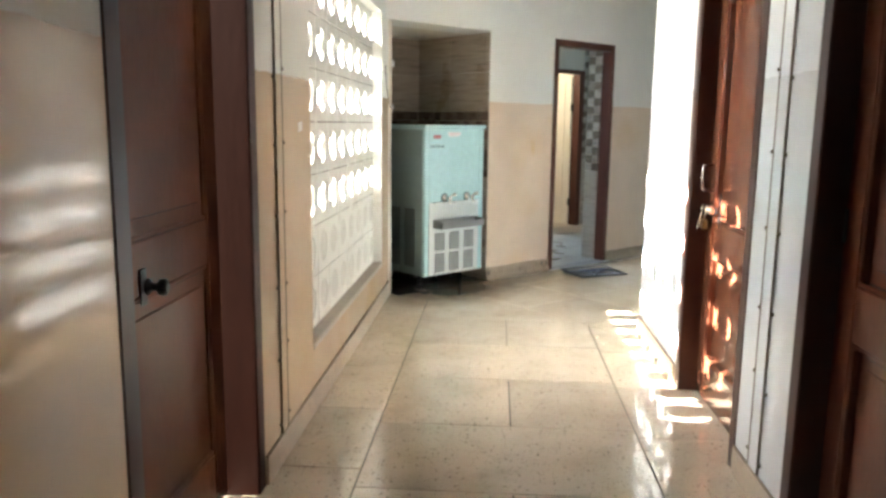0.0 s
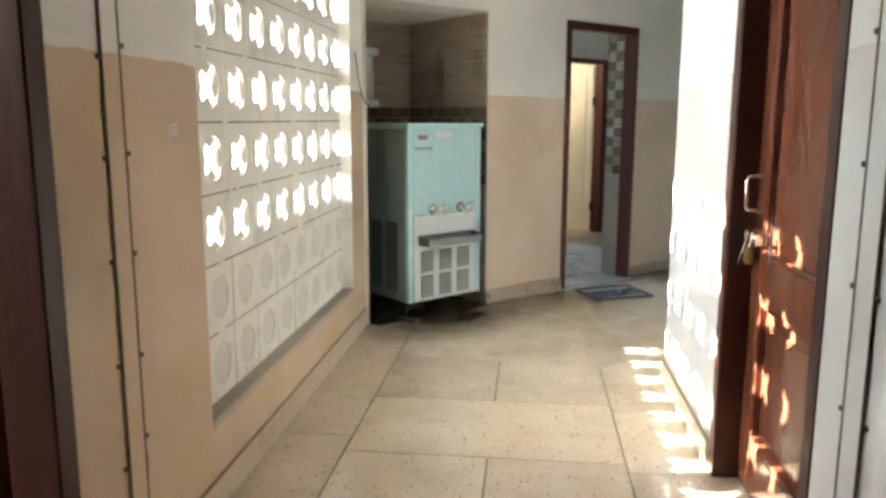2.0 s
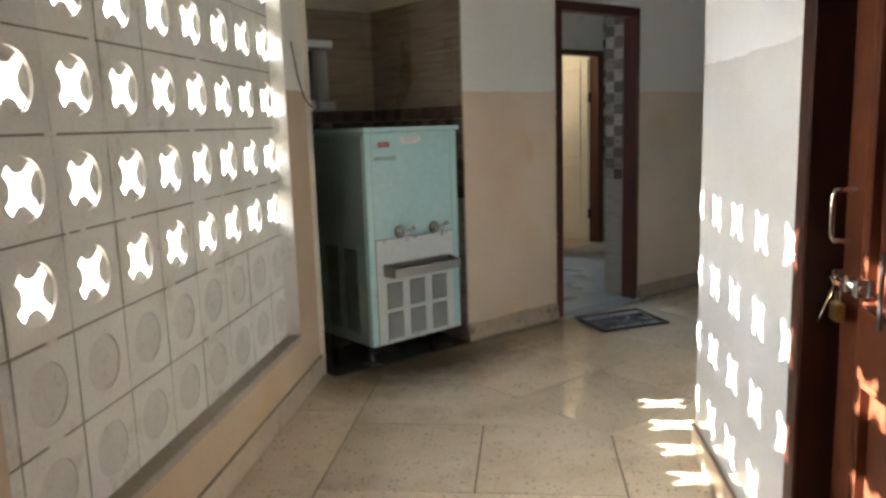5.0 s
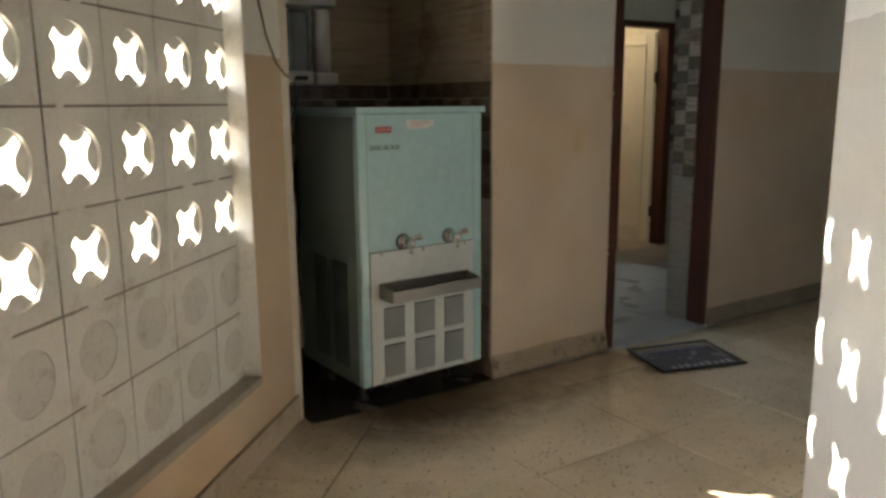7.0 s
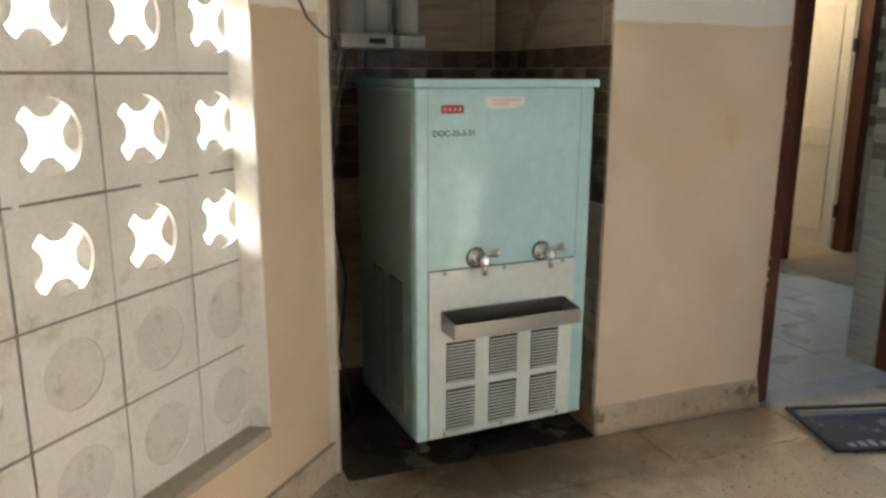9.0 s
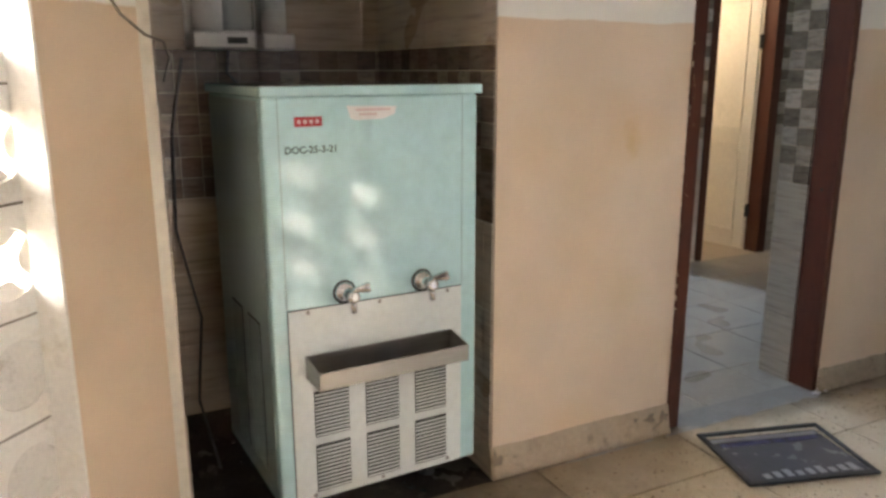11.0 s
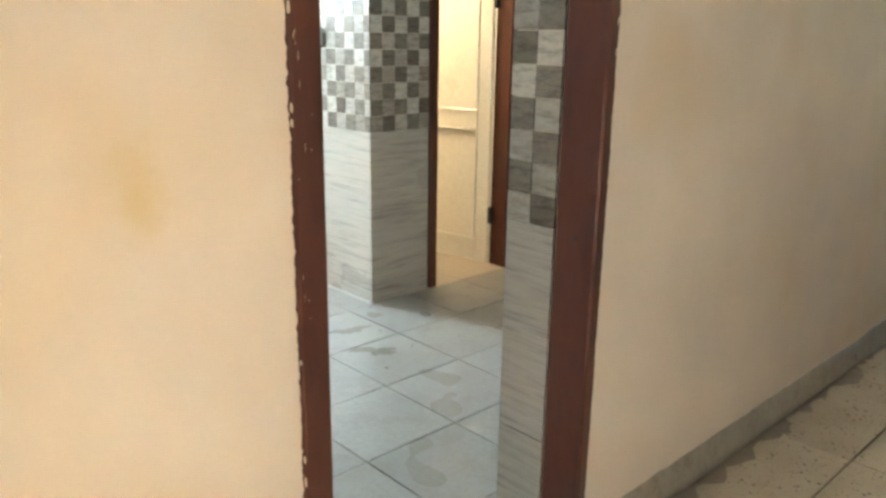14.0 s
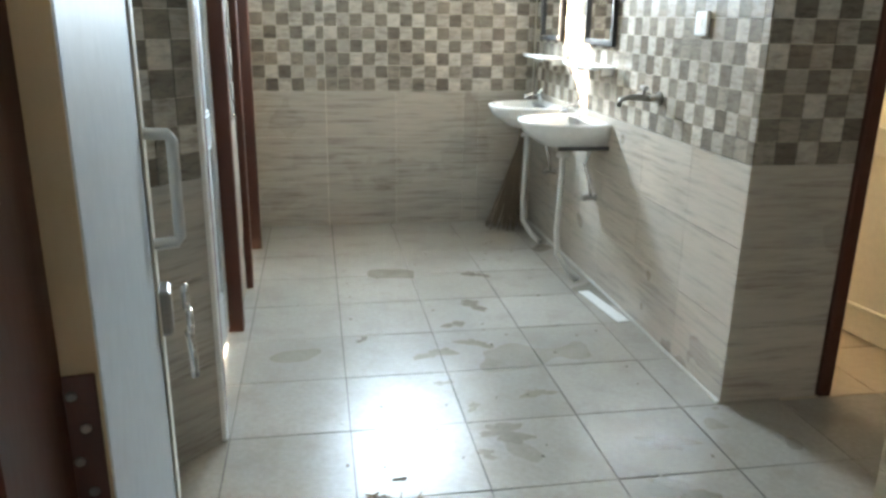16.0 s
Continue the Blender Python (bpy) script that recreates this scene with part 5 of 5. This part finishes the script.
# ---------------------------------------------------------------- washroom floor tiles
wf = bpy.data.objects["floor_washroom"]
bm = bmesh.new()
add_box(bm, -0.1976, 0.1976, -0.1976, 0.1976, -0.0032, 0.0003)
tile_me = mesh_of("floor_tile", bm, "wash_floor")
bm = bmesh.new()
add_box(bm, -0.1976, 0.1976, -0.1976, 0.1976, -0.0032, 0.0003)
inner_me = mesh_of("floor_tile", bm, "inner_floor")
rnd = random.Random(8)
for i in range(-3, 9):
    for j in range(-4, 9):
        s, n = 5.613 + 0.4 * i, 6.246 + 0.4 * j
        if 4.5 < s < 8.7 and n < 9.25:
            ob = new("tile", inner_me if s > 6.95 and n > 6.45 else tile_me)
            ob.parent = wf
            ob.matrix_local = pose(s, n, rnd.uniform(-0.0002, 0.0002), rnd.gauss(0, 0.09), rnd.gauss(0, 0.09), rnd.uniform(-0.14, 0.14))

# ---------------------------------------------------------------- wall tiles: veined slabs below, small squares above
SQ = 0.0795


def tile_wall(owner, origin, along, length, z_checker, z_top, slab_w, mats, max_parts=300, foot=0.0, z_upper=None):
    """Tiles laid on a plane: origin and direction in the slanted plan, normal to the left of the direction turned inward."""
    ang = math.degrees(math.atan2(along[1], along[0]))
    base = DM @ pose(origin[0], origin[1], 0, 0, 0, ang)
    inv = owner.matrix_world.inverted()
    # lower slabs
    rows = max(1, round((z_checker - foot) / 0.297))
    rh = (z_checker - foot) / rows
    spans = [(foot + k * rh, rh) for k in range(rows)]
    if z_upper:
        ur = max(1, round((z_top - z_upper) / 0.297))
        spans += [(z_upper + k * (z_top - z_upper) / ur, (z_top - z_upper) / ur) for k in range(ur)]
    shared = {}
    for z0, rhh in spans:
        x = 0.0
        while x < length - 0.01:
            w = min(slab_w, length - x)
            key = (round(w, 4), round(rhh, 4))
            if key not in shared:
                b2 = bmesh.new()
                add_box(b2, 0.0012, w - 0.0012, -0.0065, -0.0004, 0.0012, rhh - 0.0012)
                shared[key] = mesh_of("tile", b2, mats[0])
            ob = new("tile", shared[key])
            ob.parent = owner
            ob.matrix_local = inv @ base @ Matrix.Translation((x, 0, z0))
            x += w
    # squares
    top = z_upper if z_upper else z_top
    nx, nz = int(math.ceil(length / SQ - 0.05)), int((top - z_checker) / SQ)
    sqm = {}
    rest = {0: bmesh.new(), 1: bmesh.new()}
    made = 0
    for j in range(nz):
        for i in range(nx):
            x0 = i * SQ
            w = min(SQ, length - x0)
            if w < 0.01:
                continue
            kind = (i + j) % 2
            if made < max_parts:
                key = (kind, round(w, 4))
                if key not in sqm:
                    b2 = bmesh.new()
                    add_box(b2, 0.0009, w - 0.0009, -0.0068, -0.0004, 0.0009, SQ - 0.0009)
                    sqm[key] = mesh_of("tile_square", b2, mats[1 + kind])
                ob = new("tile_square", sqm[key])
                ob.parent = owner
                ob.matrix_local = inv @ base @ Matrix.Translation((x0, 0, z_checker + j * SQ))
                made += 1
            else:
                add_box(rest[kind], x0 + 0.0009, x0 + w - 0.0009, -0.0068, -0.0004, z_checker + j * SQ + 0.0009, z_checker + (j + 1) * SQ - 0.0009)
    for kind in (0, 1):
        if len(rest[kind].verts):
            ob = new("upper_squares", mesh_of("upper_squares", rest[kind], mats[1 + kind]))
            ob.parent = owner
            ob.matrix_local = inv @ base
            ob["kind"] = "stuff"
        else:
            rest[kind].free()


GREY = ("tile", "sq_light", "sq_dark")
SHADED = ("niche_tile", "nsq_light", "nsq_dark")
ZC = 0.888
objs = bpy.data.objects
tile_wall(objs["wall_washroom_back"], (4.95, WB + 0.008), (1, 0), 0.449, ZC, 2.50, 0.45, GREY, 120)
tile_wall(objs["wall_washroom_back"], (5.40, WB + 0.008), (1, 0), 1.0, ZC, 1.66, 0.45, GREY, 160)
tile_wall(objs["wall_washroom_back"], (6.40, WB + 0.008), (1, 0), 0.362, ZC, 2.50, 0.45, GREY, 80)
tile_wall(objs["wall_basin"], (WS + 0.008, WB), (0, -1), WB - WP, ZC, 2.45, 0.45, GREY, 300)
tile_wall(objs["wall_inner_door"], (WS + 0.002, WP + 0.008), (1, 0), 0.386, ZC, 2.45, 0.386, GREY, 100)
tile_wall(objs["wall_inner_door"], (7.864, WP + 0.008), (1, 0), 0.58, ZC, 2.45, 0.45, GREY, 130)
tile_wall(objs["wall_slanting"], (5.936, NW + 0.283), (0, -1), 0.159, ZC, 2.09, 0.159, GREY, 60)
tile_wall(objs["wall_slanting"], (S1 + 0.002, NW + 0.104), (0, 1), 0.22, ZC, 2.09, 0.17, GREY, 60)
tile_wall(objs["wall_niche"], (3.352, 5.458), (1, 0), 0.974, ZC, 2.09, 0.45, SHADED, 120, z_upper=ZC + 7 * SQ)
tile_wall(objs["wall_niche"], (S0 - 0.002, 5.452), (0, -1), 0.955, ZC, 2.09, 0.45, SHADED, 120, z_upper=ZC + 7 * SQ)
tile_wall(objs["wall_niche"], (3.352, NW + 0.06), (0, 1), 0.90, ZC, 2.09, 0.45, SHADED, 100, z_upper=ZC + 7 * SQ)
# veined tiles on the washroom side of the slanting wall
for a, c, back in ((4.56, S1 - 0.02, 0.332), (5.938, 8.44, 0.278)):
    tile_wall(objs["wall_slanting"], (c, NW + back), (-1, 0), c - a, ZC, 2.45, 0.45, GREY, 60)
# ragged cement threshold between terrazzo and washroom tiles
q = random.Random(17)
bm = bmesh.new()
front = [(S1 + 0.062 + k * (S2 - S1 - 0.098) / 26, NW - 0.04 + 0.034 * noise.noise((k * 0.45, 1.3, 0)) + q.uniform(-0.009, 0.009)) for k in range(27)]
back = [(front[-1][0], NW + 0.085), (front[0][0], NW + 0.085)]
bm.faces.new([bm.verts.new((a, b, 0.0025)) for a, b in front + back])
th_ob = new("threshold", mesh_of("threshold", bm, "cement"))
th_ob.matrix_world = DM.copy()
tagged(th_ob, "ragged grey cement threshold in the doorway", "threshold", kind="structure")
bm = bmesh.new()
for k in range(16):
    x, y, r = S2 - 0.005 + q.uniform(-0.055, 0.03), NW - 0.012 + q.uniform(-0.02, 0.014), q.uniform(0.004, 0.013)
    add_lathe(bm, [(r, 0.0), (r * 0.85, r * 0.3), (r * 0.3, r * 0.55)], 7, pose(x, y, 0.001, q.uniform(-8, 8), q.uniform(-8, 8), q.uniform(0, 360)))
pc = new("plaster_crumbs", mesh_of("plaster_crumbs", bm, "paper"))
pc.matrix_world = DM.copy()
tagged(pc, "white plaster crumbs stuck round the foot of the post", "crumbs", kind="stuff")
# dark sheet added under the cooler: wet dirt plus painted shade
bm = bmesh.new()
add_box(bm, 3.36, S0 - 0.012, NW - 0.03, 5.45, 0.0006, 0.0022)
nf = new("floor_niche", mesh_of("floor_niche", bm, "niche_shade"))
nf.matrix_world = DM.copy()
tagged(nf, "dark sheet of wet dirt and painted shade under the cooler", "floor", kind="structure")
# tiles on the partition and the lobby wall
tile_wall(objs["wall_stalls"], (4.947, 6.48), (0, 1), 0.118, ZC, 2.45, 0.118, GREY, 40)
tile_wall(objs["wall_stalls"], (4.947, 7.422), (0, 1), 0.496, ZC, 2.45, 0.45, GREY, 60)
la = radians(90) - radians(TH)
lo = (-0.842 * cth + 7.0 * sth, 0.842 * sth + 7.0 * cth)
tile_wall(objs["wall_lobby"], lo, (math.cos(la), math.sin(la)), 1.10, ZC, 2.45, 0.45, GREY, 200)
bm = bmesh.new()
add_box(bm, 4.986, 5.006, 6.436, 6.466, 0.0, 2.45, bevel=0.004)
co = new("corner_trim", mesh_of("corner_trim", bm, "white"))
co.matrix_world = DM.copy()
tagged(co, "white corner trim on the tiled wall end", "trim", kind="structure")
bm = bmesh.new()
add_box(bm, WS - 0.012, WS - 0.0005, WP - 0.002, WB - 0.01, 0.0005, 0.008)
gl = new("trim", mesh_of("trim", bm, "grout"))
gl.matrix_world = DM.copy()
tagged(gl, "pale grout line along the wall foot", "grout line", kind="structure")

# dirt trodden into the foot of the slanting wall
def dirt_strip(s0, s1, seed, depth):
    q = random.Random(seed)
    n = int((s1 - s0) / 0.03)
    bm = bmesh.new()
    edge = [(s0 + (s1 - s0) * k / n, NW - 0.021 - depth * (0.5 + 0.9 * noise.noise((k * 0.22, seed, 0.3)) + 0.35 * noise.noise((k * 0.9, seed, 2.0))) * min(1.0, 0.15 + min(k, n - k) / 6)) for k in range(n + 1)]
    low = [bm.verts.new((a, min(b, NW - 0.023), 0.0010)) for a, b in edge]
    top = [bm.verts.new((a, NW - 0.0205, 0.0010)) for a, b in edge]
    for i in range(n):
        bm.faces.new((low[i], low[i + 1], top[i + 1], top[i]))
    ob = new("trodden_dirt", mesh_of("trodden_dirt", bm, "floor_grime"))
    ob.matrix_world = DM.copy()
    return tagged(ob, "dark trodden dirt along the wall foot", "stain", kind="stuff")


dirt_strip(S2 - 0.01, 8.6, 3, 0.11)
dirt_strip(S0 - 0.02, S1 + 0.05, 5, 0.028)


def blotch(s, z, w, h, seed):
    """A ragged dark scab on the face of the skirting."""
    q = random.Random(seed)
    k = 22
    ph = [q.uniform(0, math.tau) for _ in range(3)]
    bm = bmesh.new()
    ring = []
    for i in range(k):
        a = math.tau * i / k
        r = 1 + 0.28 * math.sin(3 * a + ph[0]) + 0.2 * math.sin(5 * a + ph[1]) + 0.12 * math.sin(8 * a + ph[2])
        ring.append(bm.verts.new((s + w * r * math.cos(a), NW - 0.0172 - q.uniform(0, 0.0006), max(0.003, min(0.118, z + h * r * math.sin(a))))))
    bm.faces.new(ring)
    ob = new("scab", mesh_of("scab", bm, "floor_grime"))
    ob.matrix_world = DM.copy()
    return tagged(ob, "dark scab of grime on the skirting", "stain", kind="stuff")


for s, z, w, h in ((S0 + 0.012, 0.05, 0.020, 0.045), (S1 - 0.035, 0.07, 0.022, 0.022), (S1 - 0.10, 0.078, 0.022, 0.018), (S1 - 0.17, 0.085, 0.010, 0.010), (S1 - 0.018, 0.03, 0.012, 0.022)):
    blotch(s, z, w, h, int(s * 1000))

# broken plaster at the outer corner beside the niche
for y, z, w, h, seed in ((5.588, 0.22, 0.012, 0.055, 1), (5.592, 0.62, 0.006, 0.04, 2), (5.590, 0.98, 0.007, 0.03, 3), (5.594, 0.42, 0.005, 0.03, 4)):
    q = random.Random(seed)
    ph = [q.uniform(0, math.tau) for _ in range(2)]
    bm = bmesh.new()
    bm.faces.new([bm.verts.new((LX + 0.0012, min(5.5995, y + w * (1 + 0.3 * math.sin(3 * a + ph[0])) * math.cos(a)), z + h * (1 + 0.25 * math.sin(5 * a + ph[1])) * math.sin(a))) for a in np.linspace(0, math.tau, 25)[:-1]])
    tagged(new("broken_plaster", mesh_of("broken_plaster", bm, "cement")), "grey patch of broken plaster at the corner", "stain", kind="stuff")
